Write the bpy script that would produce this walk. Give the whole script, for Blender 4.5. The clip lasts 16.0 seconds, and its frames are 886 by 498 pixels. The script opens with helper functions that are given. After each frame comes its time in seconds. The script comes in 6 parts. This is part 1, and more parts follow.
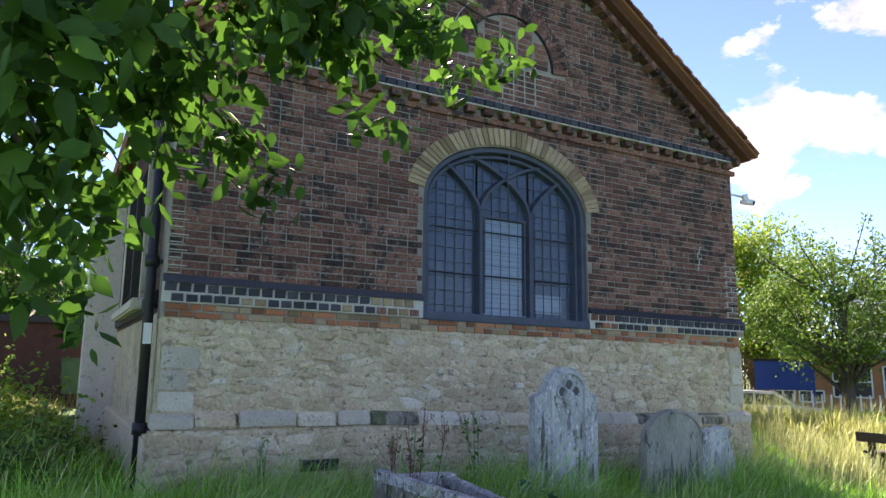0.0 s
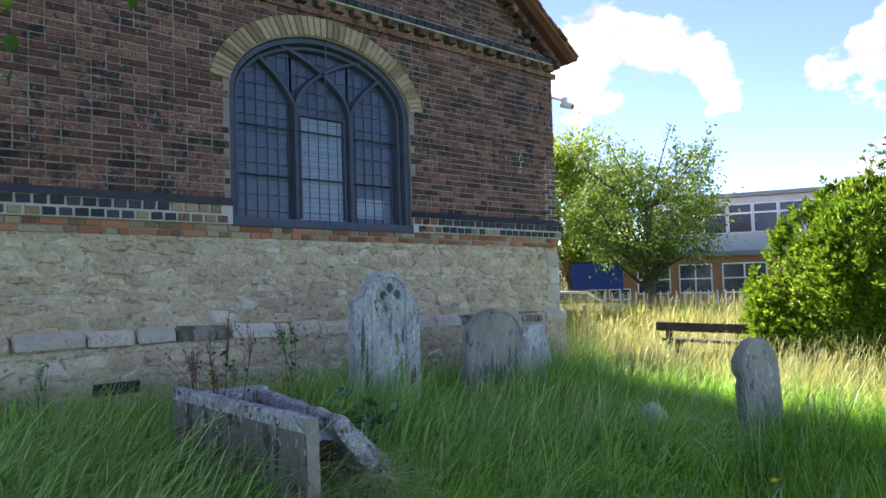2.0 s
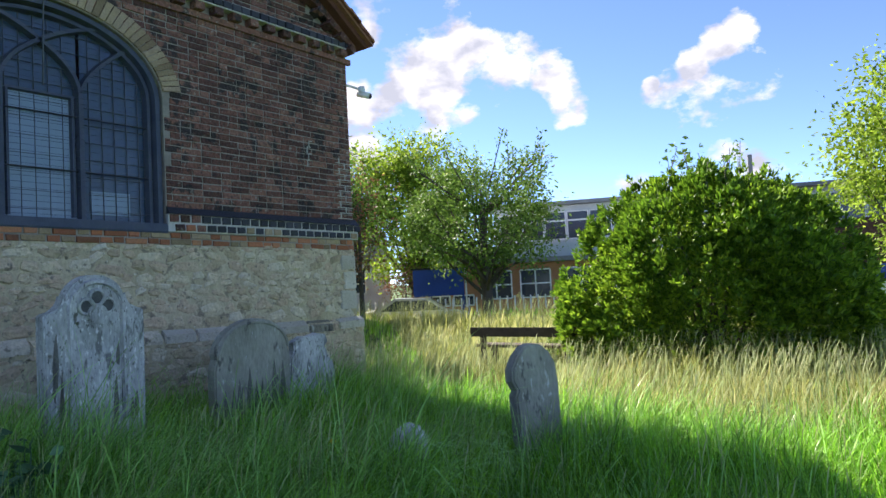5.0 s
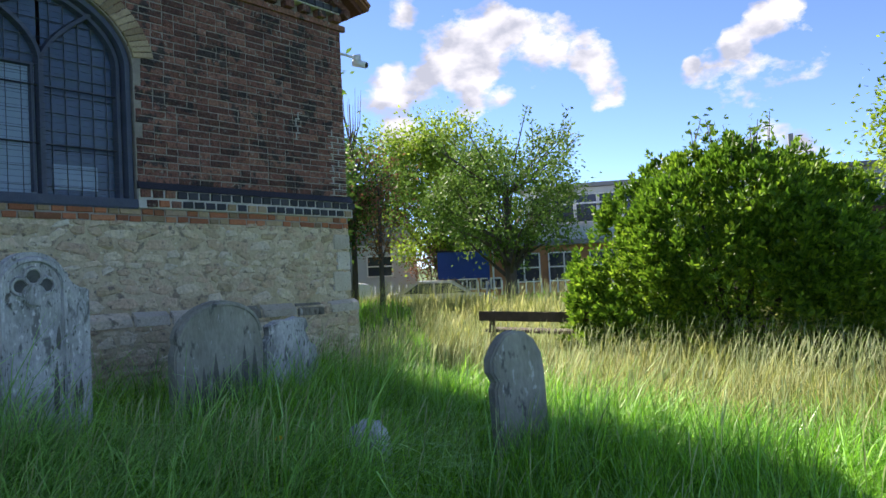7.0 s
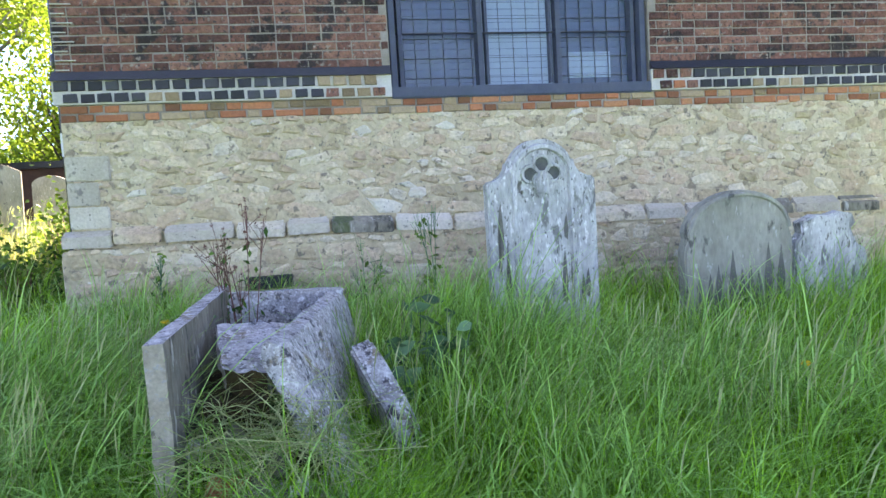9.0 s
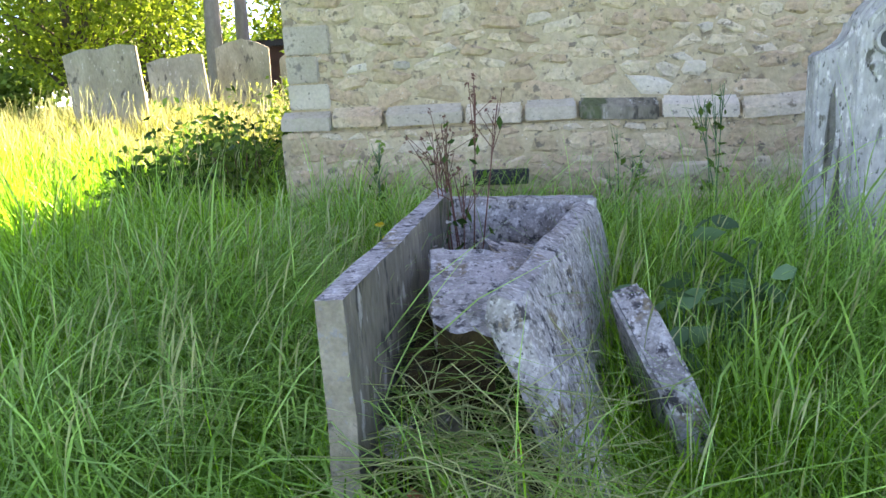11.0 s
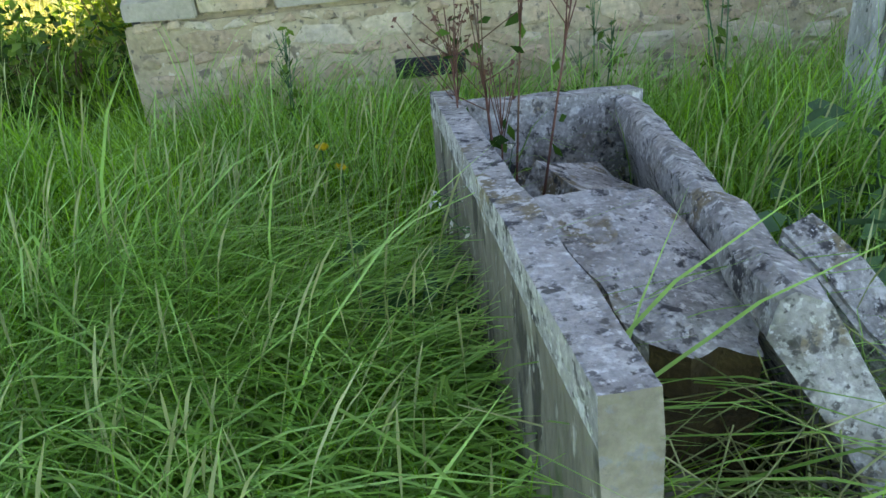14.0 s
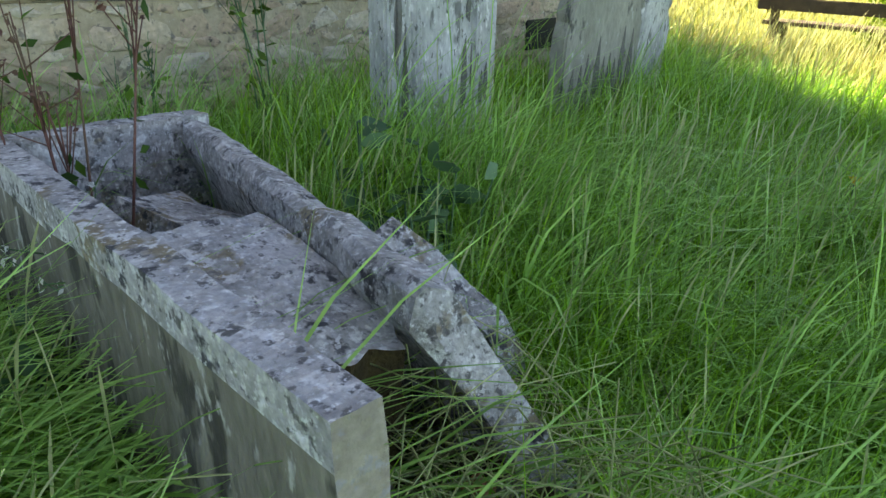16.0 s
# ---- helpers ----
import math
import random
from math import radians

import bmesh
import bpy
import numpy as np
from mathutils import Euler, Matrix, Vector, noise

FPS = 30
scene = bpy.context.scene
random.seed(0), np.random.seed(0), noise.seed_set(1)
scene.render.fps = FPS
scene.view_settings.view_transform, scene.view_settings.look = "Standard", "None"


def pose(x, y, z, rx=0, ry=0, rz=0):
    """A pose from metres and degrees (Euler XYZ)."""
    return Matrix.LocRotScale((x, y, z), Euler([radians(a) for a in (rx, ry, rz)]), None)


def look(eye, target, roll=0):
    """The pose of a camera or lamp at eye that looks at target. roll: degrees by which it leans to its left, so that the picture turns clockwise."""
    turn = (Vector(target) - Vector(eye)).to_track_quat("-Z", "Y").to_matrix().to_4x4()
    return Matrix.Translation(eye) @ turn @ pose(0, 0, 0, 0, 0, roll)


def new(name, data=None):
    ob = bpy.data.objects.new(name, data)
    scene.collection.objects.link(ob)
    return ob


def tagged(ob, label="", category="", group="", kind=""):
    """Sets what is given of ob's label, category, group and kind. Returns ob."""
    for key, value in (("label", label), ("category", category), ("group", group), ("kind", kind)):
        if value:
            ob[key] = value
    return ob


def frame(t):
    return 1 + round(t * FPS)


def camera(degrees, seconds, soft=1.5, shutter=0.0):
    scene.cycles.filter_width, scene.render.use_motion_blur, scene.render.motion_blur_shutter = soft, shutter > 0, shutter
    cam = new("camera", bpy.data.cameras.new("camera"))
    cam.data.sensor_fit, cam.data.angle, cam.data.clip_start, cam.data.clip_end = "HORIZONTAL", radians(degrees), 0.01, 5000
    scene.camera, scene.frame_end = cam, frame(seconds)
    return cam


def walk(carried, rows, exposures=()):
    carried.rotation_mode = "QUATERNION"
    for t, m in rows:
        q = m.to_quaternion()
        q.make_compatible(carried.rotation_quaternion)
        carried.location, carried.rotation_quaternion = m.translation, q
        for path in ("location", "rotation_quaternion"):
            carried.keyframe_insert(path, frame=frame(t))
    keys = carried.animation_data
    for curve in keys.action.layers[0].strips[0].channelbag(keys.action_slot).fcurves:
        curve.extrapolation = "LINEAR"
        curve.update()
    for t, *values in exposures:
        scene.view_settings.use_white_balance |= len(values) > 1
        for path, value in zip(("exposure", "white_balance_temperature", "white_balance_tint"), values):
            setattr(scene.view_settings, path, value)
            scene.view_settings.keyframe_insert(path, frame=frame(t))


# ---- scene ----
cam = camera(63.5, 16.0)
PATH = [
    (0, (-4.288, -6.422, 1.438), (-3.353, -4.685, 1.766), 0.6),
    (0.5, (-4.228, -6.461, 1.44), (-3.274, -4.743, 1.812), -0.4),
    (1, (-4.166, -6.402, 1.416), (-3.1, -4.729, 1.676), -2.0),
    (1.5, (-4.055, -6.227, 1.398), (-2.831, -4.652, 1.546), -2.1),
    (2, (-3.953, -6.183, 1.366), (-2.63, -4.686, 1.451), -1.8),
    (2.5, (-3.734, -6.226, 1.366), (-2.397, -4.74, 1.441), -1.3),
    (3, (-3.564, -6.235, 1.35), (-2.197, -4.778, 1.435), -1.7),
    (3.5, (-3.321, -6.129, 1.319), (-1.833, -4.793, 1.389), -3.3),
    (4, (-3.161, -6.088, 1.319), (-1.569, -4.88, 1.376), -3.4),
    (4.2, (-3.085, -6.104, 1.29), (-1.487, -4.904, 1.374), -3.3),
    (6.3, (-2.193, -6.215, 1.279), (-0.616, -4.99, 1.38), -2.6),
    (6.5, (-2.138, -6.217, 1.262), (-0.568, -4.983, 1.365), -2.8),
    (7, (-2.043, -6.165, 1.243), (-0.517, -4.873, 1.294), -2.7),
    (7.5, (-1.955, -6.015, 1.253), (-0.609, -4.536, 1.236), -0.5),
    (8, (-1.888, -5.913, 1.233), (-1.017, -4.113, 1.184), -2.2),
    (8.5, (-1.652, -5.82, 1.217), (-1.098, -3.899, 1.169), -2.6),
    (9, (-1.592, -5.63, 1.166), (-1.293, -3.659, 1.01), -3.5),
    (9.5, (-1.64, -5.435, 1.201), (-1.479, -3.453, 0.988), -4.1),
    (10, (-1.623, -5.215, 1.144), (-1.649, -3.23, 0.9), -4.9),
    (10.2, (-1.559, -5.082, 1.171), (-1.733, -3.106, 0.913), -5.1),
    (12.3, (-2.126, -4.244, 1.176), (-2.519, -2.443, 0.401), -4.0),
    (12.5, (-2.191, -4.202, 1.172), (-2.532, -2.395, 0.385), -3.9),
    (13, (-2.359, -4.094, 1.176), (-2.52, -2.26, 0.395), -1.4),
    (13.5, (-2.411, -3.943, 1.15), (-2.519, -2.102, 0.374), -4.4),
    (14, (-2.404, -3.79, 1.149), (-2.268, -1.957, 0.362), -5.5),
    (14.5, (-2.475, -3.731, 1.137), (-1.832, -2.018, 0.328), -2.3),
    (15, (-2.546, -3.719, 1.135), (-1.567, -2.183, 0.307), 0.7),
    (15.5, (-2.555, -3.717, 1.146), (-1.41, -2.305, 0.314), 1.7),
    (16, (-2.542, -3.725, 1.172), (-1.288, -2.384, 0.377), 0.4),
]
EXPOSURE = [(0, 2.35, 7000, 27), (2.0, 2.3, 7000, 26), (3.5, 2.15, 6500, 21), (6.5, 1.7, 6450, 17), (7.3, 1.7, 6450, 17), (8.0, 2.35, 6800, 23), (9.0, 3.55, 7550, 27), (10.2, 3.5, 7700, 27), (12.3, 3.3, 9300, 17), (14.0, 3.25, 9200, 10), (14.5, 3.5, 9200, 11), (15.0, 3.5, 9300, 11), (16.0, 3.0, 9200, 13)]
walk(cam, [(t, look(eye, target, roll)) for t, eye, target, roll in PATH], EXPOSURE)

# ---- light ----
SUN = Vector((0.29, 0.92, 0.80)).normalized()
world = bpy.data.worlds.new("sky")
scene.world = world
world.use_nodes = True
wn, wl = world.node_tree.nodes, world.node_tree.links
wn.clear()
w_out, w_bg, w_sky = wn.new("ShaderNodeOutputWorld"), wn.new("ShaderNodeBackground"), wn.new("ShaderNodeTexSky")
w_sky.sky_type, w_sky.sun_disc = "NISHITA", False
w_sky.sun_elevation, w_sky.sun_rotation = math.asin(SUN.z), math.atan2(SUN.x, SUN.y)
w_sky.air_density, w_sky.dust_density, w_sky.ozone_density = 0.50, 0.0, 4.0
w_bg.inputs["Strength"].default_value = 0.082
w_dir, w_map = wn.new("ShaderNodeTexCoord"), wn.new("ShaderNodeMapping")
w_map.inputs["Scale"].default_value = (1.0, 1.0, 1.7)
w_noise = wn.new("ShaderNodeTexNoise")
w_noise.inputs["Scale"].default_value, w_noise.inputs["Detail"].default_value, w_noise.inputs["Roughness"].default_value = 9.0, 8.0, 0.6
wl.new(w_dir.outputs["Generated"], w_map.inputs["Vector"])
wl.new(w_map.outputs["Vector"], w_noise.inputs["Vector"])


def sky_math(op, *vals):
    c = wn.new("ShaderNodeMath")
    c.operation = op
    for i, v in enumerate(vals):
        if isinstance(v, (int, float)):
            c.inputs[i].default_value = v
        else:
            wl.new(v, c.inputs[i])
    return c.outputs[0]


# Fair-weather cumulus: banks of cloud broken up by noise. Wide cloud elsewhere is added to brighten the shaded wall.
BANKS = [(0.743, 0.596, 0.305, 0.085), (0.779, 0.547, 0.308, 0.11), (0.817, 0.502, 0.282, 0.10), (0.846, 0.459, 0.271, 0.06), (0.774, 0.574, 0.267, 0.085), (0.699, 0.673, 0.244, 0.075), (0.724, 0.643, 0.250, 0.05), (0.863, 0.446, 0.237, 0.06), (0.716, 0.672, 0.188, 0.06), (0.799, 0.557, 0.229, 0.045),
         (0.921, 0.287, 0.264, 0.030), (0.926, 0.254, 0.281, 0.036), (0.927, 0.227, 0.299, 0.030), (0.908, 0.339, 0.246, 0.018), (0.695, 0.631, 0.344, 0.05)]
cover = sky_math("MULTIPLY", w_noise.outputs["Fac"], 0.0)
for x, y, z, size in BANKS:
    dist = wn.new("ShaderNodeVectorMath")
    dist.operation = "DISTANCE"
    wl.new(w_dir.outputs["Generated"], dist.inputs[0])
    dist.inputs[1].default_value = Vector((x, y, z)).normalized()
    cover = sky_math("MAXIMUM", cover, sky_math("SUBTRACT", 1.0, sky_math("DIVIDE", dist.outputs["Value"], size)))
wide = wn.new("ShaderNodeTexNoise")
wide.inputs["Scale"].default_value, wide.inputs["Detail"].default_value = 2.3, 2.0
w_far = wn.new("ShaderNodeMapping")
w_far.inputs["Location"].default_value = (5.3, 2.1, 0.7)
wl.new(w_map.outputs["Vector"], w_far.inputs["Vector"])
wl.new(w_far.outputs["Vector"], wide.inputs["Vector"])
# Wide cover, mostly out of view, acts as fill light.
cover = sky_math("MAXIMUM", cover, sky_math("MULTIPLY_ADD", wide.outputs["Fac"], 2.2, -0.92))
w_ramp, w_mix = wn.new("ShaderNodeValToRGB"), wn.new("ShaderNodeMix")
w_ramp.color_ramp.elements[0].position, w_ramp.color_ramp.elements[1].position = 0.56, 0.72
wl.new(sky_math("ADD", sky_math("MULTIPLY", cover, 0.62), sky_math("MULTIPLY_ADD", w_noise.outputs["Fac"], 1.5, -0.46)), w_ramp.inputs["Fac"])
w_mix.data_type = "RGBA"
w_puff = wn.new("ShaderNodeTexNoise")
w_puff.inputs["Scale"].default_value, w_puff.inputs["Detail"].default_value = 17.0, 6.0
wl.new(w_map.outputs["Vector"], w_puff.inputs["Vector"])
w_tone = wn.new("ShaderNodeValToRGB")
w_tone.color_ramp.elements[0].position, w_tone.color_ramp.elements[0].color = 0.40, (2.3, 2.45, 2.8, 1)
w_tone.color_ramp.elements[1].position, w_tone.color_ramp.elements[1].color = 0.60, (4.3, 4.3, 4.4, 1)
wl.new(w_puff.outputs["Fac"], w_tone.inputs["Fac"])
wl.new(w_tone.outputs["Color"], w_mix.inputs["B"])
wl.new(w_ramp.outputs["Color"], w_mix.inputs["Factor"])
wl.new(w_sky.outputs["Color"], w_mix.inputs["A"])
wl.new(w_mix.outputs["Result"], w_bg.inputs["Color"])
wl.new(w_bg.outputs[0], w_out.inputs["Surface"])
sun = new("sun", bpy.data.lights.new("sun", "SUN"))
sun.data.energy, sun.data.angle, sun.data.color = 4.4, radians(0.6), (1.0, 0.93, 0.78)
sun.matrix_world = look(SUN * 40, (0, 0, 0))


# ---- materials ----
def mat(name, cols, scale=6.0, rough=0.85, bump=0.3, bscale=60.0, fine=0.25, vary=0.0, pick=0.0, trans=0.0, metal=0.0, spots=None, streak=1.0, spec=0.4):
    """cols: ramp colours over a broad noise; vary: spread of value from piece to piece; pick: how far each piece takes its own place on the ramp;
    spots: (colour, scale, cover) of speckled layers; streak: stretch along z."""
    m = bpy.data.materials.new(name)
    m.use_nodes = True
    n, l = m.node_tree.nodes, m.node_tree.links
    b = n["Principled BSDF"]
    geo, mp = n.new("ShaderNodeNewGeometry"), n.new("ShaderNodeMapping")
    mp.inputs["Scale"].default_value = (1, 1, 1 / streak)
    l.new(geo.outputs["Position"], mp.inputs["Vector"])

    def noise_node(s, detail=5.0):
        t = n.new("ShaderNodeTexNoise")
        t.inputs["Scale"].default_value, t.inputs["Detail"].default_value = s, detail
        l.new(mp.outputs["Vector"], t.inputs["Vector"])
        return t.outputs["Fac"]

    def calc(op, *vals):
        c = n.new("ShaderNodeMath")
        c.operation = op
        for i, v in enumerate(vals):
            if isinstance(v, (int, float)):
                c.inputs[i].default_value = v
            else:
                l.new(v, c.inputs[i])
        return c.outputs[0]

    info = n.new("ShaderNodeObjectInfo")
    rnd = calc("FRACT", calc("MULTIPLY_ADD", geo.outputs["Random Per Island"], 1.0, info.outputs["Random"]))
    fac = calc("MULTIPLY_ADD", calc("SUBTRACT", noise_node(scale), 0.5), 1.7, 0.5)
    if pick:
        fac = calc("ADD", calc("MULTIPLY", fac, 1 - pick), calc("MULTIPLY", rnd, pick))
    ramp = n.new("ShaderNodeValToRGB")
    el = ramp.color_ramp.elements
    while len(el) < len(cols):
        el.new(0.5)
    for i, c in enumerate(cols):
        el[i].position, el[i].color = i / max(1, len(cols) - 1), (*c, 1)
    l.new(fac, ramp.inputs["Fac"])
    col = ramp.outputs["Color"]
    for spot in spots or ():
        vo, sr = n.new("ShaderNodeTexNoise"), n.new("ShaderNodeMapRange")
        vo.inputs["Scale"].default_value, vo.inputs["Detail"].default_value, vo.inputs["Roughness"].default_value = spot[1], 4.0, 0.62
        off = n.new("ShaderNodeVectorMath")
        off.inputs[1].default_value = (spot[1] * 0.37, 1.7, spot[2] * 9)
        l.new(mp.outputs["Vector"], off.inputs[0])
        l.new(off.outputs[0], vo.inputs["Vector"])
        sr.inputs["From Min"].default_value, sr.inputs["From Max"].default_value = 1 - spot[2], 1 - spot[2] + 0.06
        l.new(vo.outputs["Fac"], sr.inputs["Value"])
        mx = n.new("ShaderNodeMix")
        mx.data_type = "RGBA"
        l.new(sr.outputs[0], mx.inputs["Factor"])
        l.new(col, mx.inputs["A"])
        mx.inputs["B"].default_value = (*spot[0], 1)
        col = mx.outputs["Result"]
    val = calc("MULTIPLY_ADD", calc("SUBTRACT", noise_node(scale * 9, 4.0), 0.5), fine * 2, 1.0)
    if vary:
        val = calc("MULTIPLY", val, calc("MULTIPLY_ADD", calc("SUBTRACT", rnd, 0.5), vary * 2, 1.0))
    hsv = n.new("ShaderNodeHueSaturation")
    l.new(val, hsv.inputs["Value"])
    l.new(col, hsv.inputs["Color"])
    l.new(hsv.outputs[0], b.inputs["Base Color"])
    b.inputs["Roughness"].default_value, b.inputs["Metallic"].default_value = rough, metal
    b.inputs["Specular IOR Level"].default_value = spec
    if bump:
        bp = n.new("ShaderNodeBump")
        bp.inputs["Strength"].default_value, bp.inputs["Distance"].default_value = bump, 0.02
        l.new(noise_node(bscale, 6.0), bp.inputs["Height"])
        l.new(bp.outputs[0], b.inputs["Normal"])
    if trans:
        t, ms = n.new("ShaderNodeBsdfTranslucent"), n.new("ShaderNodeMixShader")
        l.new(hsv.outputs[0], t.inputs["Color"])
        ms.inputs[0].default_value = trans
        l.new(b.outputs[0], ms.inputs[1])
        l.new(t.outputs[0], ms.inputs[2])
        l.new(ms.outputs[0], n["Material Output"].inputs["Surface"])
    return m


BRICK = mat("brown brick", [(0.075, 0.040, 0.034), (0.135, 0.062, 0.047), (0.185, 0.080, 0.057), (0.215, 0.105, 0.072), (0.12, 0.065, 0.052)], 3.0, 0.9, 0.9, 50, 0.75, 0.36, 0.5, spots=(((0.045, 0.033, 0.030), 5, 0.46), ((0.27, 0.22, 0.18), 22, 0.40), ((0.05, 0.04, 0.037), 40, 0.42)))
BLUE = mat("blue-black header brick", [(0.018, 0.02, 0.026), (0.03, 0.032, 0.04), (0.05, 0.05, 0.055)], 9, 0.55, 0.3, 90, 0.3, 0.3, 0.6)
RED = mat("orange-red brick", [(0.24, 0.12, 0.065), (0.37, 0.135, 0.065), (0.43, 0.165, 0.08), (0.30, 0.17, 0.09)], 6, 0.9, 0.4, 80, 0.3, 0.3, 0.7)
MORTAR = mat("weathered lime mortar", [(0.19, 0.165, 0.135), (0.30, 0.265, 0.22), (0.40, 0.355, 0.30)], 3, 0.95, 0.5, 120, 0.3)
WHITE_MORTAR = mat("pale repointed mortar", [(0.44, 0.42, 0.37), (0.62, 0.60, 0.55)], 8, 0.95, 0.3, 120, 0.2)
RUBBLE = mat("ragstone rubble", [(0.37, 0.295, 0.175), (0.50, 0.405, 0.25), (0.56, 0.42, 0.285), (0.58, 0.49, 0.335), (0.51, 0.45, 0.345), (0.40, 0.355, 0.275)], 4, 0.95, 1.0, 30, 0.45, 0.17, 0.55, spots=(((0.25, 0.21, 0.155), 13, 0.41), ((0.62, 0.56, 0.44), 20, 0.36), ((0.18, 0.155, 0.12), 32, 0.36)))
RUBBLE_BED = mat("cream rubble mortar", [(0.38, 0.305, 0.19), (0.52, 0.435, 0.285), (0.60, 0.515, 0.365)], 2.2, 0.95, 0.9, 34, 0.4, spots=(((0.29, 0.235, 0.165), 9, 0.42), ((0.20, 0.18, 0.14), 22, 0.38), ((0.66, 0.60, 0.47), 16, 0.36)))
ASHLAR = mat("pale limestone block", [(0.42, 0.37, 0.28), (0.55, 0.50, 0.40), (0.66, 0.62, 0.53)], 5, 0.9, 0.5, 50, 0.28, 0.15, 0.4, spots=(((0.27, 0.25, 0.21), 11, 0.38), ((0.20, 0.19, 0.16), 30, 0.36)))
YELLOW = mat("yellow stock voussoir brick", [(0.22, 0.155, 0.09), (0.32, 0.23, 0.13), (0.39, 0.295, 0.18), (0.25, 0.18, 0.125)], 6, 0.9, 0.5, 80, 0.35, 0.25, 0.7)
FRAME = mat("blue-grey painted stone", [(0.048, 0.06, 0.092), (0.066, 0.08, 0.115), (0.088, 0.10, 0.135)], 6, 0.7, 0.25, 70, 0.2)
LEAD = mat("dull lead", [(0.09, 0.10, 0.12), (0.14, 0.15, 0.17)], 20, 0.6, 0.1, 60, 0.2, metal=0.3)
TILE = mat("orange-brown clay roof tile", [(0.13, 0.05, 0.03), (0.20, 0.075, 0.042), (0.26, 0.11, 0.06), (0.16, 0.09, 0.06)], 4, 0.9, 0.4, 60, 0.3, 0.25, 0.6)
GRAVE = mat("grey weathered gravestone", [(0.20, 0.205, 0.19), (0.36, 0.365, 0.35), (0.52, 0.525, 0.505), (0.62, 0.625, 0.60)], 6, 0.95, 0.9, 45, 0.45, spots=(((0.20, 0.205, 0.19), 9, 0.41), ((0.68, 0.68, 0.66), 38, 0.42), ((0.12, 0.125, 0.115), 55, 0.40), ((0.14, 0.135, 0.11), 17, 0.37)), streak=2.6)
GRAVE_HOLLOW_SHADE = mat("gravestone darkened for hollow shade", [(0.07, 0.075, 0.07), (0.13, 0.135, 0.125)], 9, 0.95, 0.4, 60, 0.3)
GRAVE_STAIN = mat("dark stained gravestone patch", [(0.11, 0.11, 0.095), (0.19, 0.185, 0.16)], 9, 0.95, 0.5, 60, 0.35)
GRAVE_TAN = mat("greenish tan gravestone", [(0.19, 0.19, 0.15), (0.30, 0.295, 0.24), (0.40, 0.385, 0.32)], 4, 0.95, 0.7, 50, 0.35, spots=(((0.12, 0.12, 0.105), 10, 0.40), ((0.48, 0.48, 0.44), 19, 0.38)), streak=2.4)
LICHEN = mat("lichened tomb stone", [(0.19, 0.18, 0.17), (0.32, 0.31, 0.295), (0.45, 0.44, 0.425), (0.55, 0.54, 0.525)], 9, 0.95, 1.0, 40, 0.6, spots=(((0.25, 0.21, 0.14), 7, 0.43), ((0.62, 0.62, 0.60), 24, 0.45), ((0.14, 0.135, 0.13), 34, 0.43), ((0.07, 0.07, 0.072), 13, 0.41), ((0.60, 0.60, 0.585), 70, 0.42)))
TOMB = mat("buff tomb stone", [(0.10, 0.092, 0.068), (0.19, 0.175, 0.135), (0.30, 0.28, 0.22)], 4, 0.95, 0.9, 40, 0.6, spots=(((0.07, 0.066, 0.052), 9, 0.45), ((0.42, 0.41, 0.36), 20, 0.40), ((0.10, 0.12, 0.06), 5, 0.40)), streak=2.5)
TOMB_END = mat("fresh broken buff stone", [(0.20, 0.175, 0.13), (0.32, 0.285, 0.22), (0.42, 0.375, 0.30)], 9, 0.95, 0.7, 60, 0.35, spots=(((0.14, 0.125, 0.10), 16, 0.40), ((0.30, 0.29, 0.27), 40, 0.42)))
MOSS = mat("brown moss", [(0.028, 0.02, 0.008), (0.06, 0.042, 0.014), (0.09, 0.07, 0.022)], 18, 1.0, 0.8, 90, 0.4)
SOIL = mat("mossy soil under grass", [(0.03, 0.06, 0.012), (0.055, 0.11, 0.02), (0.085, 0.16, 0.03)], 2.5, 1.0, 0.8, 30, 0.4)
GRASS = mat("long green grass", [(0.085, 0.28, 0.013), (0.16, 0.42, 0.022), (0.25, 0.52, 0.04), (0.39, 0.60, 0.10)], 2.0, 0.42, 0.0, 10, 0.3, 0.5, 0.5, trans=0.47, spec=0.3)
# Dry grass, its yellow also standing in for sunlight.
GRASS_DRY_SUN = mat("dry grass yellowed for sunlight", [(0.16, 0.24, 0.035), (0.25, 0.30, 0.065), (0.35, 0.35, 0.125), (0.44, 0.39, 0.20)], 1.6, 0.5, 0.0, 10, 0.3, 0.45, 0.5, trans=0.5, spec=0.3)
GRASS_PALE = mat("pale arching grass blade", [(0.20, 0.46, 0.07), (0.30, 0.57, 0.13), (0.43, 0.66, 0.24)], 1.5, 0.36, 0.0, 10, 0.2, 0.4, 0.5, trans=0.42, spec=0.4)
STRAW = mat("pale grass seed head", [(0.30, 0.38, 0.13), (0.40, 0.46, 0.20), (0.52, 0.54, 0.30)], 1.5, 0.7, 0.0, 10, 0.2, 0.25, 0.5, trans=0.4)
LEAF = mat("dark green leaf", [(0.024, 0.075, 0.011), (0.045, 0.12, 0.016), (0.10, 0.21, 0.028)], 1.6, 0.55, 0.0, 10, 0.2, 0.4, 0.5, trans=0.42, spec=0.25)
LEAF_LIME = mat("yellow-green leaf", [(0.13, 0.23, 0.018), (0.21, 0.32, 0.03), (0.30, 0.38, 0.05)], 0.7, 0.55, 0.0, 10, 0.2, 0.35, 0.5, trans=0.5, spec=0.2)
